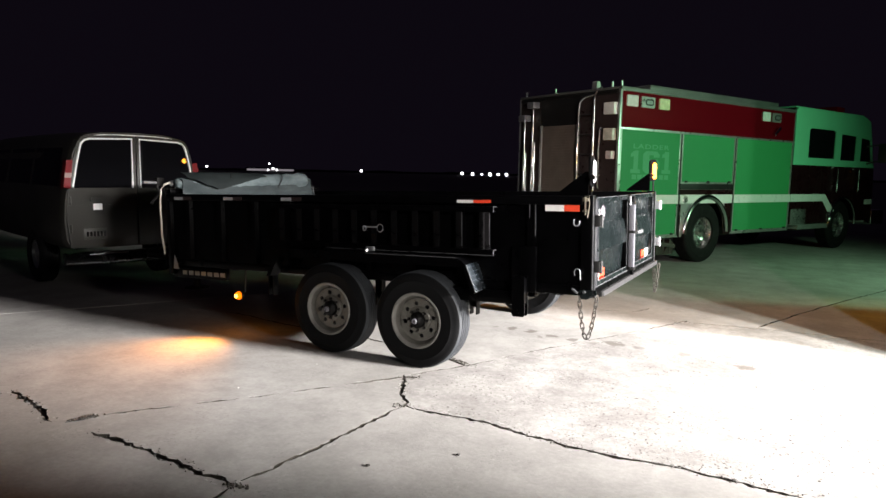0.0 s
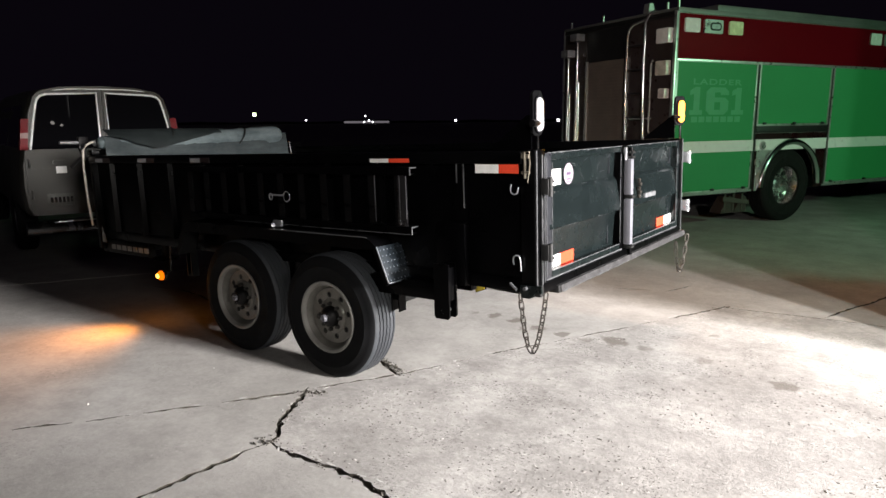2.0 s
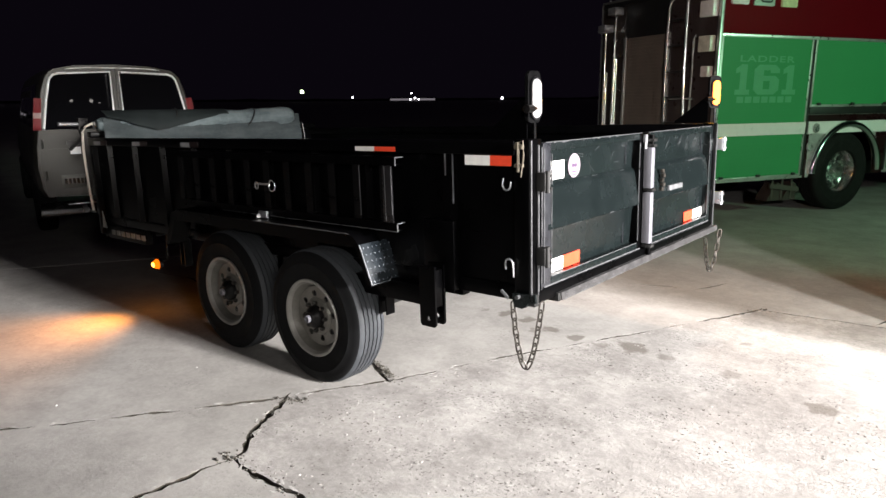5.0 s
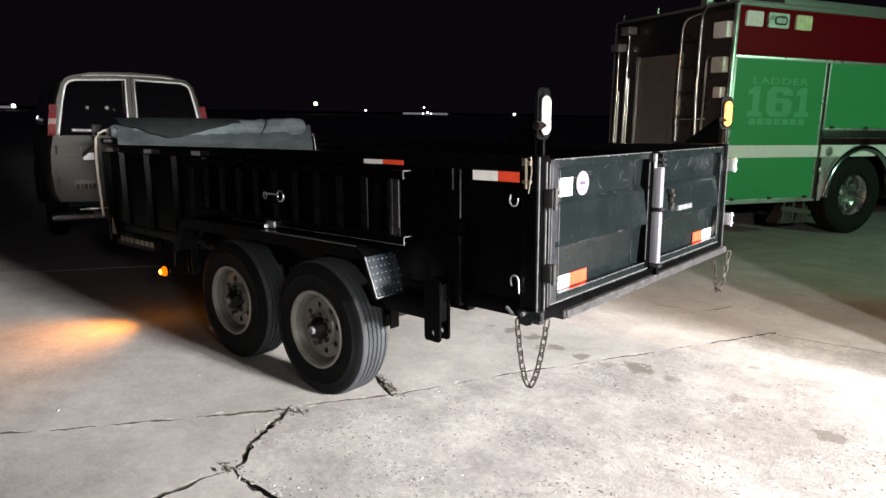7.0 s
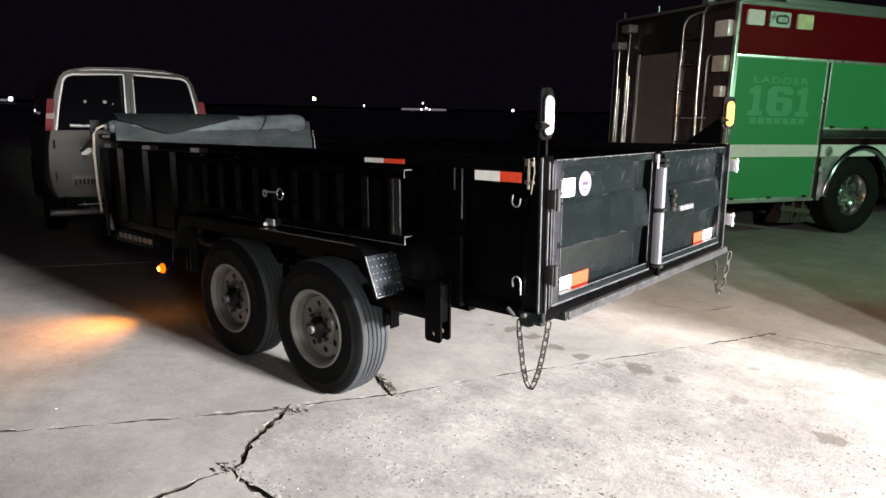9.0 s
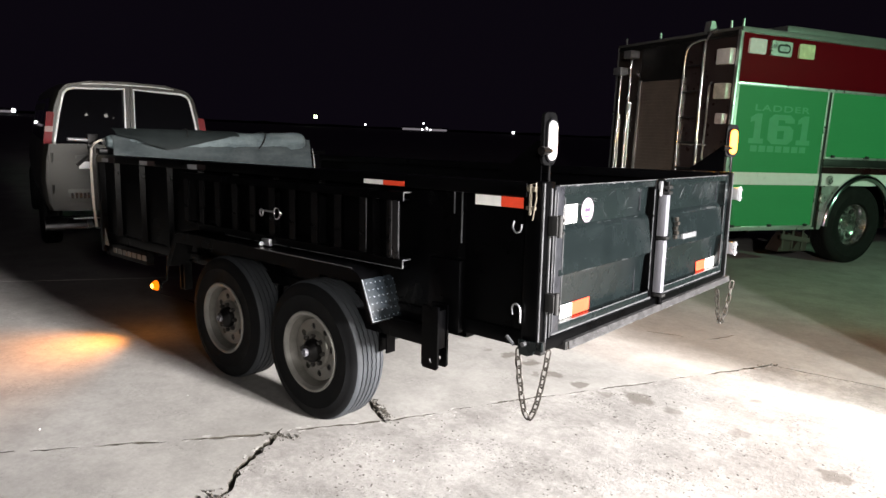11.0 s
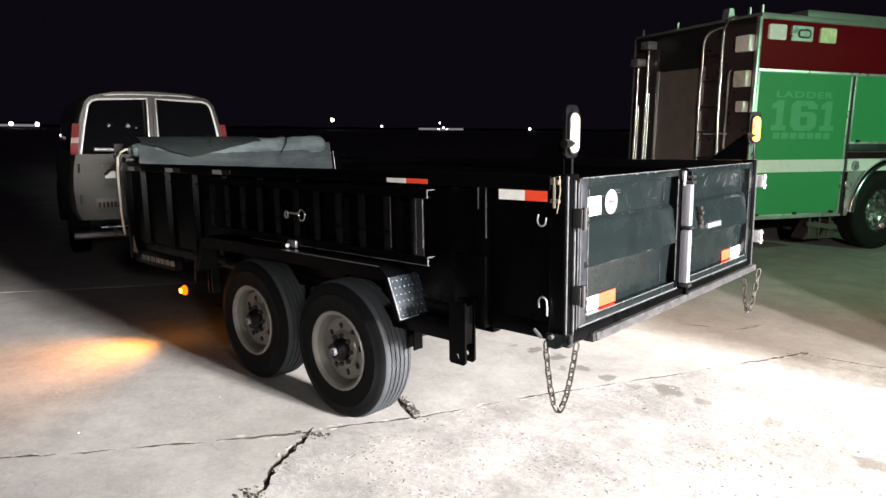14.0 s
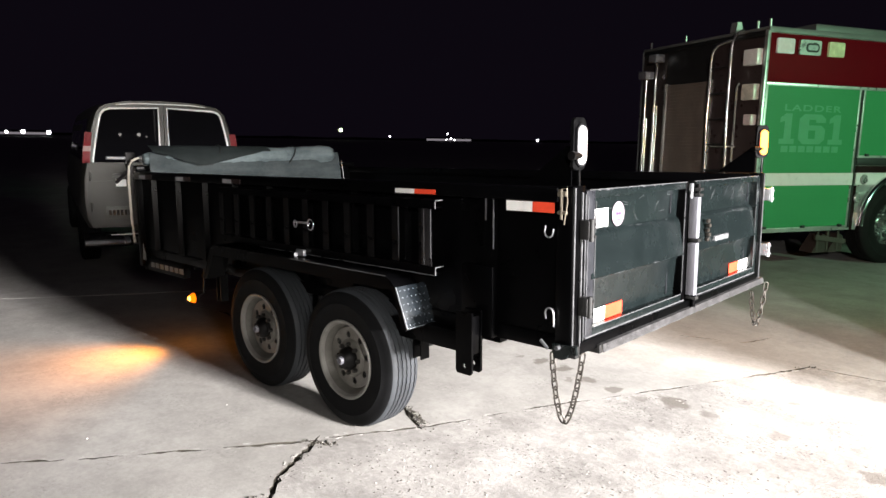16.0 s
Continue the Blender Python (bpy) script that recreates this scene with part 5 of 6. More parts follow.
# ---------------------------------------------------------------- fire truck
TRUCK = pose(-3.18, 10.6, 0, 0, 0, 63)
truck = thing("fire_truck", TRUCK, "green and dark red fire truck with a pale green cab, parked", "fire truck")
TW, TOP = 2.38, 2.97


def truck_wheel(x, y, turn):
    m = pose(x, y, 0.545, 0, 0, turn)
    wheel = WHEEL_PARTS.get("truck")
    if wheel is None:
        bm = bmesh.new()
        lathe(bm, [(0.30, 0.012), (0.312, 0.0), (0.302, -0.008), (0.288, 0.004), (0.278, 0.04), (0.262, 0.06), (0.255, 0.13), (0.17, 0.15), (0.15, 0.11), (0.10, 0.10), (0.085, 0.03), (0.075, 0.01), (0.0, 0.0)], 48)
        bmesh.ops.delete(bm, geom=[f for f in bm.faces if len(f.verts) > 8], context="FACES_ONLY")
        wheel = part("wheel", bm, plain("bright wheel alloy", (0.50, 0.51, 0.50), 0.24, metal=0.95, vary=0.2, scale=8), truck, "polished aluminium wheel")
        tyre = part("tyre", tyre_mesh(0.545, 0.30, 0.285), plain("dark truck tyre", (0.004, 0.004, 0.004), 0.8, vary=0.3, spec=0.2), wheel, smooth=30)
        tyre.matrix_basis = pose(0, 0.125, 0)
        nut = part("lug_nut", nut_mesh(), CHROME, wheel)
        nut.matrix_basis = pose(0.135, 0.095, 0) @ Matrix.Scale(1.6, 4)
        for k in range(1, 10):
            a = k * math.tau / 10
            again(nut, "lug_nut", pose(0.135 * math.cos(a), 0.095, 0.135 * math.sin(a)) @ Matrix.Scale(1.6, 4), wheel)
        hole = part("hand_hole", lathe(bmesh.new(), [(0.0, -0.006), (0.036, -0.006), (0.04, 0.02)], 16), DARK, wheel)
        hole.matrix_basis = pose(0.212, 0.128, 0, 12)
        for k in range(1, 10):
            a = k * math.tau / 10 + 0.3
            again(hole, "hand_hole", pose(0.212 * math.cos(a), 0.128, 0.212 * math.sin(a)), wheel)
        wheel.matrix_basis = m
        WHEEL_PARTS["truck"] = wheel
        return wheel
    return copy_thing(wheel, m)


REAR_AXLE, FRONT_AXLE = 2.45, 7.72
truck_wheel(REAR_AXLE, 0.03, 0)
truck_wheel(FRONT_AXLE, 0.05, 0)
truck_wheel(REAR_AXLE, TW - 0.03, 180)
truck_wheel(FRONT_AXLE, TW - 0.05, 180)

# body shell with wheel cut-outs in its two sides
def arch_points(cx, r, n=18):
    return [(cx + r * math.cos(a), 0.55 + r * math.sin(a)) for a in [math.pi * k / n for k in range(n + 1)]]


for y0, y1 in ((0.0, 0.04), (TW - 0.04, TW)):
    outline = [(0.0, 0.50), (0.0, TOP - 0.04), (5.40, TOP - 0.04), (5.40, 0.50)]
    outline += [(REAR_AXLE + 0.68, 0.50)] + arch_points(REAR_AXLE, 0.66) + [(REAR_AXLE - 0.68, 0.50)]
    bm = bmesh.new()
    prism(bm, outline, "y", y0, y1)
    part("body_side", bm, ALLOY, truck, "aluminium body side behind the shutters")
part("body_rear", a_box(0.0, 0.04, 0.04, TW - 0.04, 0.50, TOP - 0.04), BLACK_TRIM, truck)
part("body_front", a_box(5.36, 5.40, 0.04, TW - 0.04, 0.50, TOP - 0.04), BLACK_TRIM, truck)
part("body_top", a_box(0.0, 5.40, 0.0, TW, TOP - 0.038, TOP, bevel=0.01), DULL_ALLOY, truck)
part("under_body", a_box(0.1, 8.6, 0.42, TW - 0.42, 0.42, 0.62, bevel=0.02), DARK, truck)

# red band, shutters, stripe
part("red_band", a_box(0.03, 5.36, -0.012, -0.001, 2.335, 2.90, bevel=0.003), RED_PAINT, truck, "dark red painted upper band")
part("band_trim", a_box(0.0, 5.40, -0.018, -0.001, 2.30, 2.332, bevel=0.004), ALLOY, truck)
part("roof_rail", a_box(0.0, 5.40, -0.022, -0.001, 2.904, 2.968, bevel=0.006), DULL_ALLOY, truck, "aluminium roof edge rail")
part("roof_box", a_box(0.85, 4.9, 0.10, 0.60, TOP + 0.002, TOP + 0.10, bevel=0.01), DULL_ALLOY, truck)


def shutter(x0, x1, z0, z1):
    bm = bmesh.new()
    n = max(1, int((z1 - z0) / 0.042))
    h = (z1 - z0) / n
    pr = []
    for k in range(n):
        z = z0 + k * h
        pr += [(-0.0079, z + 0.0005), (-0.0085, z + 0.002), (-0.0085, z + h - 0.002), (-0.0079, z + h - 0.0005)]
    front = [[bm.verts.new((x, y, z)) for y, z in pr] for x in (x0, x1)]
    for k in range(len(pr) - 1):
        bm.faces.new((front[0][k], front[1][k], front[1][k + 1], front[0][k + 1]))
    sh = part("shutter", bm, GREEN, truck, "green roll-up shutter", smooth=0)
    bm = bmesh.new()
    box(bm, x0 - 0.028, x0, -0.016, -0.001, z0 - 0.02, z1 + 0.02, bevel=0.003)
    box(bm, x1, x1 + 0.028, -0.016, -0.001, z0 - 0.02, z1 + 0.02, bevel=0.003)
    box(bm, x0, x1, -0.018, -0.001, z0 - 0.03, z0 - 0.001, bevel=0.003)
    part("shutter_frame", bm, ALLOY, sh)
    for x in (x0 + 0.12, (x0 + x1) / 2, x1 - 0.12):
        part("shutter_catch", a_box(x - 0.03, x + 0.03, -0.040, -0.019, z0 - 0.01, z0 + 0.025, bevel=0.006), BLACK_TRIM, sh)
    return sh


first_shutter = shutter(0.06, 1.575, 0.56, 2.295)
shutter(1.68, 3.24, 1.47, 2.295)
shutter(3.34, 5.32, 0.56, 2.295)
for x0, x1 in ((1.605, 1.65), (3.27, 3.312)):
    part("dark_gap", a_box(x0, x1, -0.010, -0.001, 0.53, 2.295), BLACK_TRIM, truck)
part("black_step", a_box(1.66, 3.26, -0.013, -0.001, 1.34, 1.438, bevel=0.004), BLACK_TRIM, truck)
for x0, x1 in ((0.033, 1.60), (1.66, 3.26), (3.315, 5.39)):
    part("stripe", a_box(x0, x1, -0.0235, -0.019, 1.09, 1.245), STRIPE, truck, "white reflective stripe")
for x0, x1, z0, z1 in ((1.66, 1.70, 0.50, 1.08), (3.05, 3.26, 0.50, 1.08)):
    part("lower_panel", a_box(x0, x1, -0.012, -0.001, z0, z1), CAB_DARK, truck)
part("wheel_panel", a_box(1.66, 3.26, -0.012, -0.001, 1.25, 1.335), CAB_DARK, truck)
bm = bmesh.new()
tube(bm, [(x, -0.035, z) for x, z in arch_points(REAR_AXLE, 0.655, 28)], 0.045, 10)
part("wheel_trim", bm, CHROME, truck, "polished wheel arch trim")
for x, z in ((1.80, 1.16), (1.72, 0.92)):
    bm = bmesh.new()
    lathe(bm, [(0.0, -0.035), (0.055, -0.032), (0.065, -0.022), (0.065, -0.012)], 24, pose(x, -0.012, z))
    part("filler_cap", bm, ALLOY, truck)
part("corner_trim", a_box(-0.02, 0.028, -0.022, 0.03, 0.50, TOP - 0.05, bevel=0.010), ALLOY, truck, "polished rear corner trim")

# lettering on the first shutter
def digit_one():
    bm = bmesh.new()
    prism(bm, [(-0.11, -0.19), (0.11, -0.19), (0.11, -0.125), (0.058, -0.125), (0.058, 0.19), (-0.02, 0.19), (-0.11, 0.135), (-0.11, 0.075), (-0.045, 0.095), (-0.045, -0.125), (-0.11, -0.125)], "y", 0, 0.002)
    return bm


def digit_six():
    bm = bmesh.new()
    outer = [(-0.135, -0.13), (-0.085, -0.19), (0.085, -0.19), (0.135, -0.13), (0.135, 0.0), (0.09, 0.05), (-0.035, 0.05), (-0.035, 0.12), (0.035, 0.12), (0.035, 0.085), (0.135, 0.085), (0.135, 0.135), (0.085, 0.19),
             (-0.085, 0.19), (-0.135, 0.13)]
    plate(bm, outer, [[(-0.035, -0.12), (0.035, -0.12), (0.035, -0.015), (-0.035, -0.015)]], "y", 0, 0.002)
    return bm


for x, wide, bm in ((0.422, 1.11, digit_one()), (0.826, 1.62, digit_six()), (1.230, 1.11, digit_one())):
    digit = part("unit_digit", bm, GREEN_PALE, first_shutter, "pale unit number digit")
    digit.matrix_basis = pose(x, -0.0115, 1.787) @ Matrix.Diagonal((wide, 1, 0.97, 1))
for k in range(7):
    part("lettering_bar", a_box(0.345 + 0.98 * k / 7, 0.345 + 0.98 * (k + 0.80) / 7, -0.0115, -0.0095, 1.502, 1.580), GREEN_PALE, first_shutter)


def word(text, parent, m, mat, height, wide):
    """Flat letters cut from thin film, stretched to a width."""
    curve = bpy.data.curves.new("lettering", "FONT")
    curve.body, curve.size, curve.extrude, curve.align_x, curve.space_character, curve.offset = text, 1.0, 0.0, "CENTER", 1.15, 0.025
    ob = bpy.data.objects.new("lettering", curve)
    scene.collection.objects.link(ob)
    bpy.context.view_layer.update()
    me = bpy.data.meshes.new_from_object(ob.evaluated_get(bpy.context.evaluated_depsgraph_get()))
    bpy.data.objects.remove(ob)
    xs, ys = [v.co.x for v in me.vertices], [v.co.y for v in me.vertices]
    me.transform(Matrix.Diagonal((wide / (max(xs) - min(xs)), height / (max(ys) - min(ys)), 1, 1)))
    me.materials.append(mat)
    letters = new("lettering", me)
    letters.parent = parent
    letters.matrix_basis = m
    return letters


word("LADDER", first_shutter, pose(0.812, -0.0105, 2.005, 90), GREEN_PALE, 0.078, 0.94)

# side lamps on the red band
for x0, x1, mat, lab in ((0.12, 0.385, LENS, "clear scene lamp"), (0.47, 0.81, ALLOY, "lamp in a bright bezel"), (0.94, 1.20, plain("pale yellow lens", (0.62, 0.68, 0.40), 0.25), "pale yellow lamp"),
                         (4.10, 4.38, LENS, "clear scene lamp"), (4.44, 4.78, ALLOY, "lamp in a bright bezel")):
    bm = bmesh.new()
    prism(bm, round_rect((x0 + x1) / 2, 2.755, x1 - x0, 0.175, 0.02, 4), "y", -0.040, -0.0125)
    lampo = part("side_lamp", bm, mat, truck, lab)
    if mat is ALLOY:
        bm = bmesh.new()
        prism(bm, round_rect((x0 + x1) / 2 + 0.03, 2.755, 0.21, 0.105, 0.045, 5), "y", -0.046, -0.0405)
        part("lamp_glass", bm, BLACK_TRIM, lampo)
        bm = bmesh.new()
        prism(bm, round_rect((x0 + x1) / 2 + 0.03, 2.755, 0.16, 0.06, 0.025, 5), "y", -0.049, -0.0465)
        part("lamp_reflector", bm, STEEL, lampo)
bm = bmesh.new()
tube(bm, [(4.55, -0.05, 2.42), (4.72, -0.06, 2.56)], 0.035, 8)
part("spot_lamp", bm, CHROME, truck)

# rear: shutter, ladder rails, lamps, grab rails
bm = bmesh.new()
pr = []
for k in range(36):
    z = 0.75 + k * 0.046
    pr += [(-0.0105, z + 0.001), (-0.012, z + 0.003), (-0.012, z + 0.043), (-0.0105, z + 0.045)]
cols = [[bm.verts.new((x, y, z)) for x, z in pr] for y in (0.90, 1.74)]
for k in range(len(pr) - 1):
    bm.faces.new((cols[0][k], cols[1][k], cols[1][k + 1], cols[0][k + 1]))
part("rear_shutter", bm, SHUTTER, truck, "grey brown rear roll-up door", smooth=0)
bm = bmesh.new()
box(bm, -0.03, -0.003, 0.85, 0.895, 0.70, 2.42, bevel=0.004)
box(bm, -0.03, -0.003, 1.745, 1.79, 0.70, 2.42, bevel=0.004)
part("door_frame", bm, ALLOY, truck)
part("rear_red_panel", a_box(-0.004, -0.0005, 0.06, 0.845, 0.62, 2.85), plain("dark rear panel", (0.035, 0.025, 0.024), 0.35), truck)
part("rear_red_panel", a_box(-0.004, -0.0005, 1.80, TW - 0.06, 0.62, 2.85), plain("dark rear side panel", (0.03, 0.024, 0.022), 0.35), truck)
part("rear_step", a_box(-0.42, -0.005, 0.05, TW - 0.05, 0.52, 0.58, bevel=0.01), ALLOY, truck)
bm = bmesh.new()
tube(bm, [(-0.10, 0.41, 1.15), (-0.13, 0.42, 1.9), (-0.12, 0.44, 2.80), (-0.06, 0.45, 2.93), (0.06, 0.46, 2.99)], 0.021, 12)
tube(bm, [(-0.10, 0.77, 1.15), (-0.13, 0.77, 1.9), (-0.12, 0.77, 2.70), (-0.115, 0.745, 2.775), (-0.105, 0.68, 2.825), (-0.09, 0.57, 2.85), (-0.085, 0.47, 2.86)], 0.019, 12)
part("ladder_rail", bm, SATIN, truck, "polished access ladder rail")
for z in (1.25, 1.58, 1.90, 2.22, 2.54):
    bm = bmesh.new()
    tube(bm, [(-0.125, 0.44, z), (-0.125, 0.75, z)], 0.014, 8)
    part("ladder_rung", bm, BLACK_TRIM, truck)
bm = bmesh.new()
tube(bm, [(-0.05, 0.34, 1.35), (-0.08, 0.34, 1.40), (-0.08, 0.34, 2.28), (-0.05, 0.34, 2.33)], 0.015, 8)
tube(bm, [(-0.09, 0.28, 1.56), (-0.09, 0.70, 1.56)], 0.015, 8)
part("grab_rail", bm, SATIN, truck)
for n0, z1, head in ((1.90, 2.72, 2.80), (2.12, 2.50, 2.58)):
    bm = bmesh.new()
    tube(bm, [(-0.10, n0, 1.0), (-0.10, n0, z1 * 0.78)], 0.026, 10)
    tube(bm, [(-0.10, n0 - 0.055, 1.0), (-0.10, n0 - 0.055, z1 * 0.78)], 0.016, 10)
    tube(bm, [(-0.10, n0, z1 * 0.78), (-0.10, n0, z1)], 0.018, 10)
    pole = part("light_mast", bm, SATIN, truck, "polished telescopic light mast")
    bm = bmesh.new()
    box(bm, -0.20, -0.04, n0 - 0.10, n0 + 0.07, head - 0.07, head + 0.04, bevel=0.015)
    part("mast_head", bm, STEEL, pole)
for n0, n1, z0, z1, mat in ((0.04, 0.26, 2.53, 2.72, LENS), (0.05, 0.25, 2.12, 2.31, plain("smoked lamp lens", (0.55, 0.53, 0.45), 0.3)), (0.06, 0.18, 1.82, 1.95, plain("pink grey lens", (0.60, 0.52, 0.50), 0.3))):
    bm = bmesh.new()
    box(bm, -0.10, -0.006, n0, n1, z0, z1, bevel=0.015)
    part("rear_lamp", bm, mat, truck)
bm = bmesh.new()
prism(bm, [(-0.02, TOP), (0.10, TOP), (0.06, TOP + 0.12), (0.0, TOP + 0.12)], "y", 0.50, 0.60)
part("ladder_hoop", bm, ALLOY, truck)
for n0 in (0.03, 0.22, 1.5, 2.25):
    bm = bmesh.new()
    tube(bm, [(0.05, n0, TOP), (0.05, n0, TOP + 0.09)], 0.014, 8)
    part("marker_stud", bm, ALLOY, truck)
part("rear_rail", a_box(-0.02, 0.02, 0.05, TW - 0.05, TOP - 0.10, TOP - 0.06, bevel=0.006), BLACK_TRIM, truck)
# made-up blocks and board in place of an unidentified box under the body
UNDER_BLOCK = plain("red brown block", (0.03, 0.02, 0.016), 0.7, vary=0.5)
for x0 in (1.17, 1.45):
    bm = bmesh.new()
    prism(bm, [(x0, 0.19), (x0 + 0.25, 0.19), (x0 + 0.25, 0.40), (x0 + 0.17, 0.44), (x0 + 0.02, 0.24)], "y", 0.10, 0.30)
    part("under_block", bm, UNDER_BLOCK, truck, "red brown block under the truck body")
bm = bmesh.new()
prism(bm, [(1.16, 0.37), (1.70, 0.30), (1.70, 0.365), (1.16, 0.435)], "y", 0.055, 0.085)
for x in (1.22, 1.40, 1.58):
    box(bm, x, x + 0.03, 0.088, 0.098, 0.20, 0.50)
part("under_board", bm, plain("dull board", (0.05, 0.042, 0.035), 0.6, vary=0.4), truck)

# cab
def cab():
    upper = [(5.44, 1.86), (5.44, 2.98), (5.514, 3.03), (8.490, 3.03), (8.838, 2.93), (9.185, 1.86)]
    windows = [[(6.035, 2.02), (7.201, 2.02), (7.201, 2.60), (7.102, 2.64), (6.110, 2.64), (6.035, 2.60)],
               [(7.474, 2.00), (8.193, 2.00), (8.193, 2.56), (7.474, 2.58)],
               [(8.441, 2.00), (9.036, 2.00), (8.912, 2.50), (8.441, 2.54)]]
    for y0, y1 in ((0.0, 0.05), (TW - 0.05, TW)):
        bm = bmesh.new()
        plate(bm, upper, windows, "y", y0, y1)
        up = part("cab_upper", bm, WHITE_PAINT, truck, "pale green cab upper half")
        for w in windows:
            bm = bmesh.new()
            prism(bm, w, "y", (y0 + y1) / 2 - 0.004, (y0 + y1) / 2 + 0.004)
            part("cab_window", bm, TINT, up)
        low = [(5.44, 0.62), (5.44, 1.857), (9.185, 1.857), (9.234, 1.25), (9.234, 0.62), (FRONT_AXLE + 0.66, 0.62)] + arch_points(FRONT_AXLE, 0.62)[1:-1] + [(FRONT_AXLE - 0.66, 0.62)]
        bm = bmesh.new()
        prism(bm, low, "y", y0, y1)
        part("cab_lower", bm, CAB_DARK, truck, "very dark red cab lower half")
    part("cab_roof", a_box(5.465, 8.552, 0.04, TW - 0.04, 3.032, 3.06, bevel=0.01), WHITE_PAINT, truck)
    bm = bmesh.new()
    prism(bm, [(8.552, 3.03), (8.838, 2.93), (9.160, 1.95), (9.110, 1.95), (8.788, 2.90), (8.528, 2.99)], "y", 0.05, TW - 0.05)
    part("windscreen", bm, TINT, truck)
    part("cab_front", a_box(9.110, 9.234, 0.05, TW - 0.05, 0.62, 1.94, bevel=0.02), CAB_DARK, truck)
    part("cab_back", a_box(5.44, 5.514, 0.05, TW - 0.05, 0.62, 3.0), BLACK_TRIM, truck)
    part("bumper", a_box(9.259, 9.916, -0.02, TW + 0.02, 0.50, 0.86, bevel=0.04), CHROME, truck, "polished front bumper")
    part("light_bar", a_box(7.684, 8.056, 0.25, TW - 0.25, 3.07, 3.22, bevel=0.03), TAIL_RED, truck, "roof light bar, unlit")
    bm = bmesh.new()
    prism(bm, [(5.44, 1.09), (6.816, 1.09), (7.064, 0.86), (7.374, 0.86), (6.903, 1.245), (5.44, 1.245)], "y", -0.0045, -0.0005)
    part("cab_stripe", bm, STRIPE, truck, "white reflective stripe, bent down at its end")
    part("cab_stripe", a_box(8.838, 9.222, -0.0045, -0.0005, 1.0, 1.12), STRIPE, truck)
    for x in (7.275, 8.292):
        bm = bmesh.new()
        tube(bm, [(x, -0.05, 1.30), (x, -0.07, 1.36), (x, -0.07, 1.80), (x, -0.05, 1.85)], 0.016, 8)
        part("grab_handle", bm, CHROME, truck)
    bm = bmesh.new()
    tube(bm, [(8.676, -0.02, 2.35), (8.924, -0.30, 2.40), (8.924, -0.30, 2.05), (8.738, -0.02, 1.95)], 0.018, 8)
    box(bm, 8.862, 8.986, -0.38, -0.20, 1.98, 2.42, bevel=0.02)
    part("mirror", bm, BLACK_TRIM, truck)
    part("cab_step", a_box(5.762, 7.064, -0.03, 0.30, 0.50, 0.60, bevel=0.01), ALLOY, truck)
    part("battery_box", a_box(5.465, 6.134, 0.0, 0.4, 0.60, 0.95, bevel=0.02), ALLOY, truck)
    bm = bmesh.new()
    tube(bm, [(x, -0.025, z) for x, z in arch_points(FRONT_AXLE, 0.62, 24)], 0.03, 8)
    part("wheel_trim", bm, CHROME, truck)


cab()


# ---------------------------------------------------------------- van
van = thing("van", pose(-8.12, 5.545, 0, 0, 0, -16) @ Matrix.Diagonal((1, 0.884, 0.980, 1)), "silver beige passenger van with twin rear doors", "van")


def van_body():
    """Rings from the tail to the nose; each a half outline mirrored."""
    half = [(0.40, 0.55), (0.93, 0.56), (0.985, 0.66), (1.005, 0.90), (0.99, 1.12), (0.955, 1.28), (0.865, 1.72), (0.80, 1.88), (0.70, 1.955), (0.45, 2.0), (0.0, 2.015)]
    stations = [(0.0, 0.955, 1.0, 2.1), (-0.03, 0.985, 1.0, 2.1), (-0.10, 1.0, 1.0, 2.1), (-1.2, 1.0, 1.02, 2.1), (-3.4, 1.0, 1.02, 2.1), (-3.9, 1.0, 1.0, 2.0),
                (-4.6, 0.98, 1.0, 1.30), (-5.3, 0.95, 1.0, 1.18), (-5.65, 0.88, 1.0, 1.05), (-5.70, 0.80, 1.0, 0.95)]
    bm = bmesh.new()
    rings = []
    for x, wy, wz, cap in stations:
        pts = [(y * wy, min(cap - 0.02 * y, 0.55 + (z - 0.55) * wz)) for y, z in half]
        full = [(-y, z) for y, z in pts] + [(y, z) for y, z in pts[-2::-1]]
        rings.append([bm.verts.new((x, y, z)) for y, z in full])
    n = len(rings[0])
    for a, b in zip(rings, rings[1:]):
        for k in range(n):
            bm.faces.new((a[k], a[(k + 1) % n], b[(k + 1) % n], b[k]))
    bm.faces.new(rings[0])
    bm.faces.new(rings[-1])
    return bm


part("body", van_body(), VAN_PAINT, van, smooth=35)


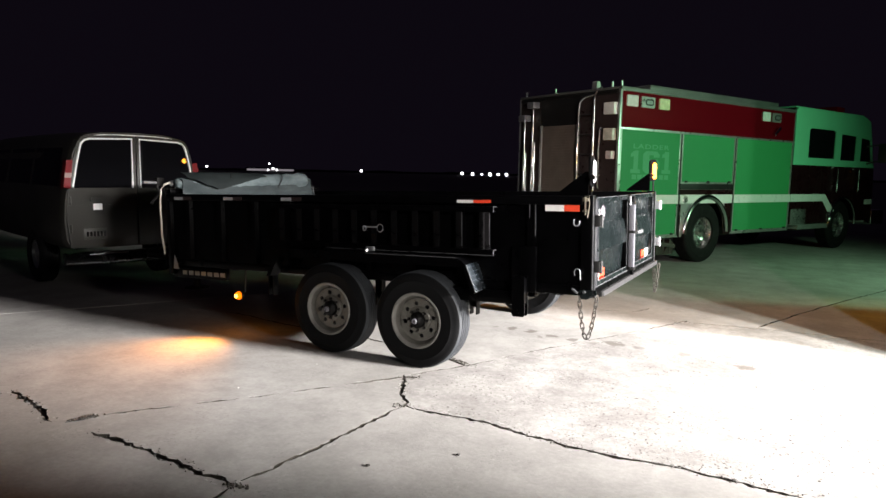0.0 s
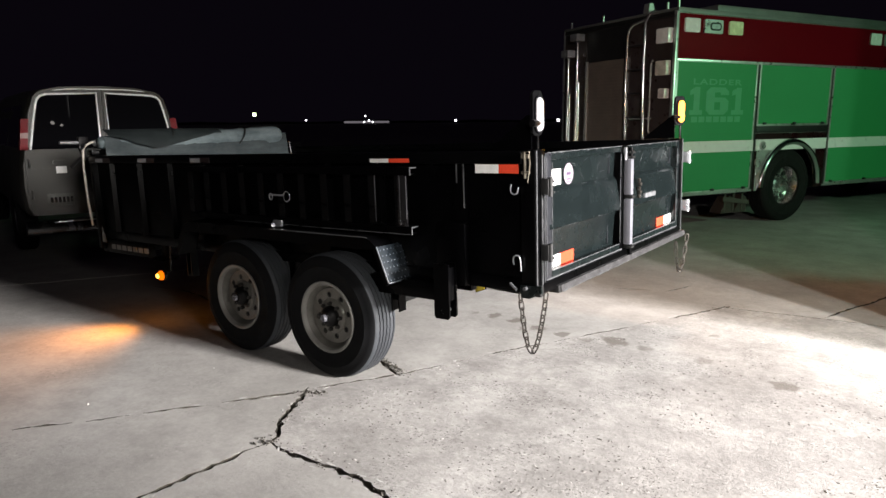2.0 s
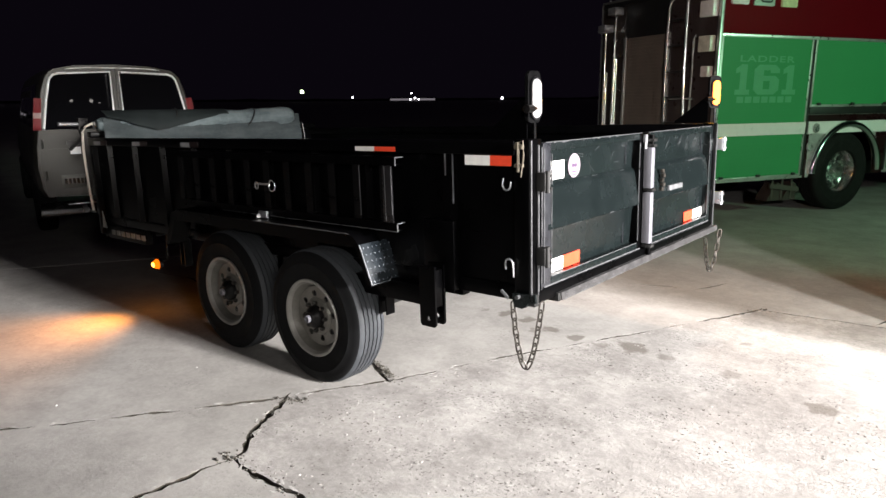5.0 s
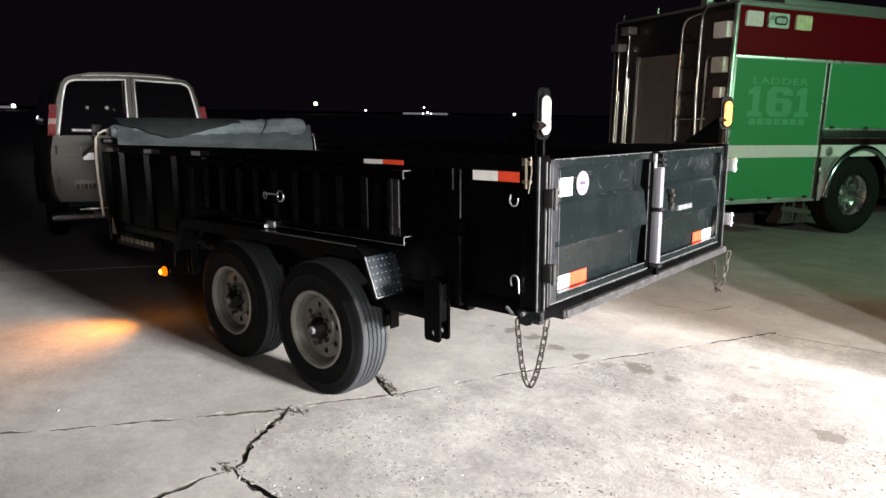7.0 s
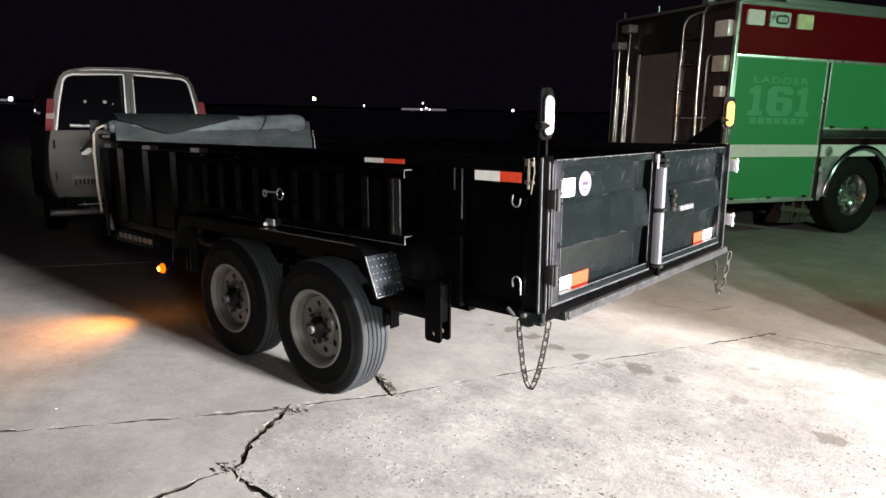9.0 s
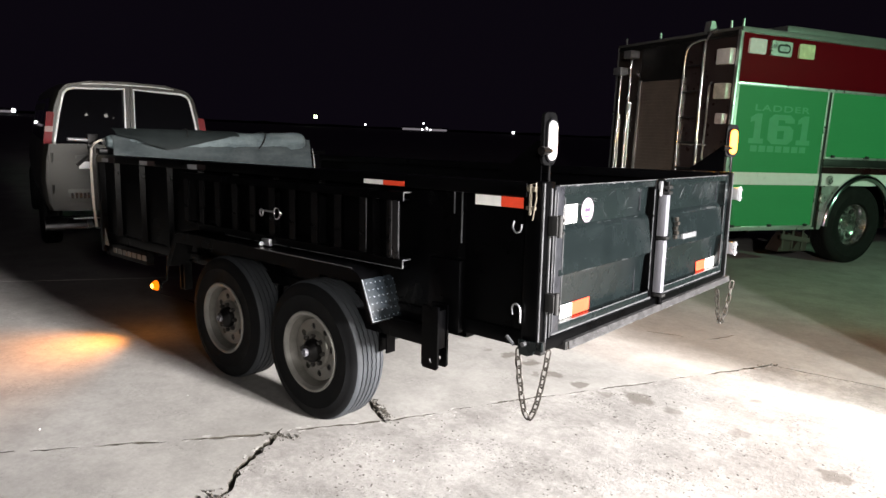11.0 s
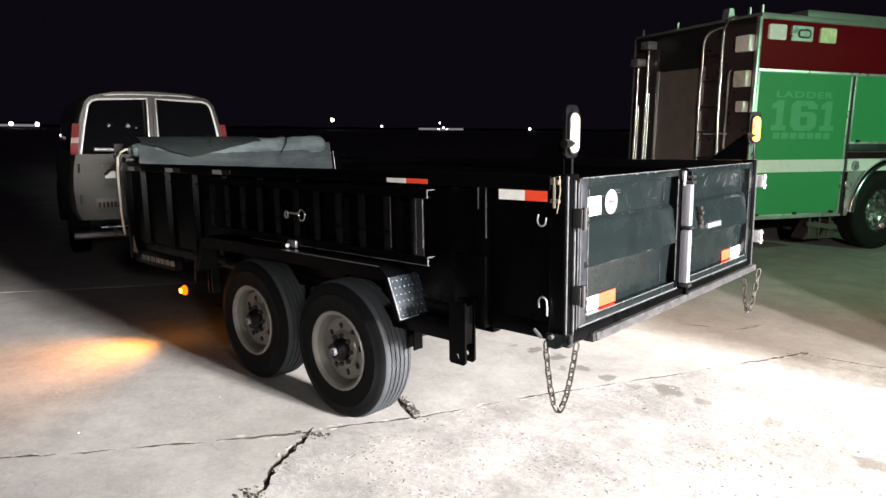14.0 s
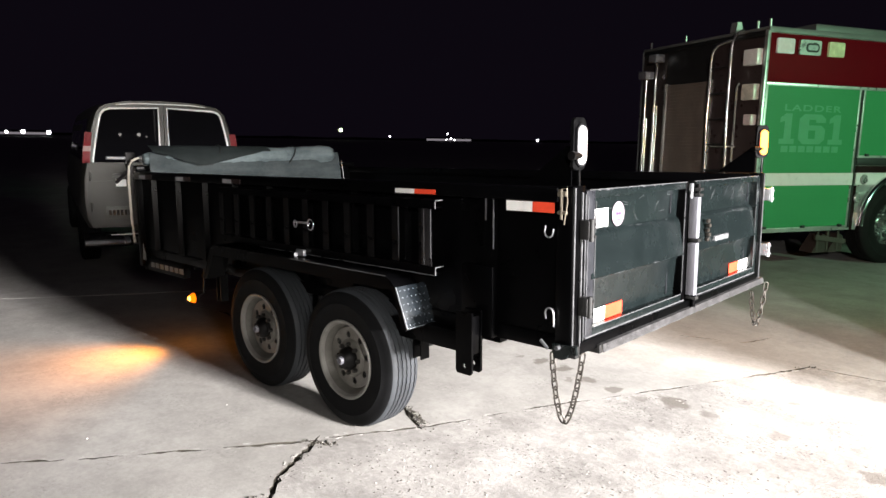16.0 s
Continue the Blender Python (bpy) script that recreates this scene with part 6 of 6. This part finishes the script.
def van_door(s):
    """A rear door; s is -1 or +1 across the van."""
    outer = [(s * 0.012, 0.58), (s * 0.90, 0.58), (s * 0.935, 0.9), (s * 0.918, 1.2), (s * 0.828, 1.66), (s * 0.775, 1.86), (s * 0.72, 1.93), (s * 0.60, 1.955), (s * 0.012, 1.972)]
    hole = [(s * 0.055, 1.305), (s * 0.850, 1.305), (s * 0.787, 1.62), (s * 0.742, 1.80), (s * 0.722, 1.855), (s * 0.685, 1.892), (s * 0.62, 1.912), (s * 0.055, 1.932)]
    bm = bmesh.new()
    plate(bm, outer, [hole], "x", 0.002, 0.028)
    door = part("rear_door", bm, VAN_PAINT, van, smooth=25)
    bm = bmesh.new()
    prism(bm, hole, "x", 0.008, 0.014)
    part("door_window", bm, TINT, door, "dark tinted rear window")
    bm = bmesh.new()
    tube(bm, [(0.030, y, z) for y, z in hole[1:] + hole[:1]], 0.0135, 8)
    part("window_trim", bm, VAN_TRIM, door, "bright trim round the window")
    bm = bmesh.new()
    box(bm, 0.0285, 0.033, s * 0.10 if s > 0 else s * 0.86, s * 0.86 if s > 0 else s * 0.10, 1.08, 1.095)
    part("door_crease", bm, VAN_PAINT, door)
    for z in (0.80, 1.15):
        bm = bmesh.new()
        tube(bm, [(0.030, s * 0.885, z - 0.05), (0.030, s * 0.885, z + 0.05)], 0.014, 8)
        part("door_hinge", bm, VAN_PAINT, door)
    return door


left_door, right_door = van_door(-1), van_door(1)
# Highlight along the roof edge, drawn as a thin white tube.
bm = bmesh.new()
tube(bm, [(0.006, y, 1.978 - 0.040 * (y / 0.62) ** 4) for y in [-0.66 + 1.32 * k / 16 for k in range(17)]], 0.006, 6)
part("roof_glint", bm, VAN_TRIM, van, "bright line for the highlight on the roof edge")
bm = bmesh.new()
prism(bm, round_rect(-0.555, 1.155, 0.15, 0.05, 0.02, 4), "x", 0.0285, 0.05)
part("door_handle", bm, BLACK_TRIM, left_door)
plate_part = part("number_plate", a_box(0.0285, 0.034, -0.73, -0.43, 0.66, 0.80, bevel=0.003), plain("dusty plate", (0.026, 0.026, 0.022), 0.5), left_door, "dusty number plate with plain bars")
bm = bmesh.new()
for k in range(6):
    box(bm, 0.0342, 0.0350, -0.70 + k * 0.045, -0.67 + k * 0.045, 0.70, 0.76)
part("plate_bar", bm, BUMPER, plate_part)
part("lock_plate", a_box(0.0285, 0.036, -0.60, -0.48, 1.03, 1.11, bevel=0.004), VAN_TRIM, left_door, "small pale lock plate")
for s in (-1, 1):
    bm = bmesh.new()
    prism(bm, [(s * 0.880, 1.30), (s * 0.965, 1.30), (s * 0.915, 1.645), (s * 0.835, 1.645)], "x", -0.08, 0.032)
    tl = part("tail_lamp", bm, TAIL_RED, van, "red tail lamp with a pale band")
    bm = bmesh.new()
    prism(bm, [(s * 0.864, 1.43), (s * 0.948, 1.43), (s * 0.940, 1.49), (s * 0.854, 1.49)], "x", 0.0325, 0.036)
    part("reverse_lens", bm, plain("pale pink lens", (0.27, 0.18, 0.17), 0.5), tl)
bm = bmesh.new()
prism(bm, [(0.0, 0.34), (0.10, 0.345), (0.135, 0.37), (0.135, 0.44), (0.10, 0.49), (0.0, 0.50)], "y", -1.0, 1.0)
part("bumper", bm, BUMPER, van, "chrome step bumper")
part("bumper_pad", a_box(0.02, 0.12, -0.45, 0.45, 0.492, 0.508, bevel=0.005), BLACK_TRIM, van)
# Lit line on the bumper, put on as a bright strip.
part("bumper_glint", a_box(0.121, 0.130, -0.70, -0.18, 0.478, 0.490, bevel=0.003), STEEL, van, "bright strip for the lit line on the bumper")
for x in (-1.2, -4.65):
    for s in (-1, 1):
        m = pose(x, s * 0.97, 0.375, 0, 0, 0 if s < 0 else 180)
        if "van" not in WHEEL_PARTS:
            bm = bmesh.new()
            lathe(bm, [(0.205, 0.01), (0.21, 0.0), (0.19, 0.01), (0.17, 0.04), (0.08, 0.03), (0.05, 0.01), (0.0, 0.008)], 36)
            bmesh.ops.delete(bm, geom=[f for f in bm.faces if len(f.verts) > 8], context="FACES_ONLY")
            wv = part("wheel", bm, STEEL, van)
            ty = part("tyre", tyre_mesh(0.375, 0.24, 0.195), RUBBER, wv)
            ty.matrix_basis = pose(0, 0.10, 0)
            wv.matrix_basis = m
            WHEEL_PARTS["van"] = wv
        else:
            copy_thing(WHEEL_PARTS["van"], m)
for s in (-1, 1):
    bm = bmesh.new()
    for x0, x1 in ((-0.25, -1.30), (-1.40, -2.45), (-2.60, -3.35)):
        quad = [(x0, 1.32), (x1, 1.32), (x1, 1.80), (x0, 1.80)]
        v = [bm.verts.new((x, s * ((0.95 if z < 1.5 else 0.848) + 0.004), z)) for x, z in quad]
        bm.faces.new(v)
    part("side_window", bm, TINT, van)


# ---------------------------------------------------------------- distance
def far_at(az, dist, z):
    a = radians(az)
    return Vector((dist * math.sin(a), dist * math.cos(a), z))


def far_lamp(az, dist, z, size, mat, label, name="far_lamp"):
    """A lamp head on a mast, far off."""
    p = far_at(az, dist, 0)
    ob = thing(name, Matrix.Translation(p) @ pose(0, 0, 0, 0, 0, -az), label, "street lamp", "far lamps")
    bm = bmesh.new()
    tube(bm, [(0, 0, 0), (0, 0, max(0.5, z - size / 2))], 0.12, 6)
    part("mast", bm, BLACK_TRIM, ob)
    bm = bmesh.new()
    box(bm, -size / 2, size / 2, -size / 2, size / 2, z - size / 2, z + size / 2, bevel=size * 0.2)
    part("lamp_head", bm, mat, ob, "glowing lamp head")


for az, dist, z, size, mat in ((-47.4, 600, 3.9, 1.5, FAR_WHITE), (-34.9, 600, 2.6, 1.9, FAR_WHITE),
                               (-42.5, 600, 7.2, 1.3, FAR_WHITE), (-42.6, 590, 1.9, 1.3, FAR_WHITE), (-41.9, 590, 1.9, 1.2, FAR_WHITE), (-42.2, 592, 3.1, 1.5, FAR_WHITE),
                               (-74.7, 420, 2.6, 1.8, FAR_WHITE), (-73.1, 420, 2.4, 1.9, FAR_WHITE), (-75.7, 420, 2.3, 1.4, FAR_WHITE),
                               (-26.3, 520, 1.9, 1.8, FAR_WHITE), (-25.4, 520, 1.6, 2.0, FAR_WHITE), (-24.6, 520, 1.6, 1.3, FAR_WHITE), (-23.9, 520, 1.6, 2.2, FAR_WHITE), (-23.2, 520, 1.7, 1.8, FAR_WHITE), (-22.5, 520, 1.7, 1.8, FAR_WHITE)):
    far_lamp(az, dist, z, size, mat, "small white lamp glowing far across dark land")
far_lamp(-51.5, 560, 8.4, 2.7, FAR_GREEN, "greenish white sign lamp glowing far off")


def far_hall(az, dist, length, height, mat, base=0.3):
    """A long low building whose face is lit at night."""
    p = far_at(az, dist, 0)
    ob = thing("far_building", Matrix.Translation(p) @ pose(0, 0, 0, 0, 0, -az), "long low building, its face lit, far across the field", "building", "far buildings")
    bm = bmesh.new()
    prism(bm, [(0, 0), (14, 0), (14, height), (7, height + 1.2), (0, height)], "x", -length / 2, length / 2)
    part("wall", bm, BLACK_TRIM, ob)
    part("lit_face", a_box(-length / 2 + 1, length / 2 - 1, -0.35, -0.05, base, height - 0.2), mat, ob, "face lit by lamps")


far_hall(-42.4, 640, 44, 3.0, FAR_DIM, 1.0)
far_hall(-74.6, 440, 26, 2.6, FAR_DIM, 1.2)
bm = bmesh.new()
prev = None
for k in range(181):
    az = -100 + k * 0.75
    h = 4.5 + 3.0 * noise.noise((az * 0.35, 1.0, 0)) + 1.8 * noise.noise((az * 2.3, 4.0, 0))
    p = far_at(az, 1500, 0)
    cur = (bm.verts.new(p), bm.verts.new(p + Vector((0, 0, max(1.0, h)))), bm.verts.new(p * 1.02 + Vector((0, 0, max(1.0, h)))), bm.verts.new(p * 1.02))
    if prev:
        for i in range(3):
            bm.faces.new((prev[i], cur[i], cur[i + 1], prev[i + 1]))
    prev = cur
tagged(part("backdrop", bm, LAND, smooth=0), "dark line of far trees", "trees", kind="structure")
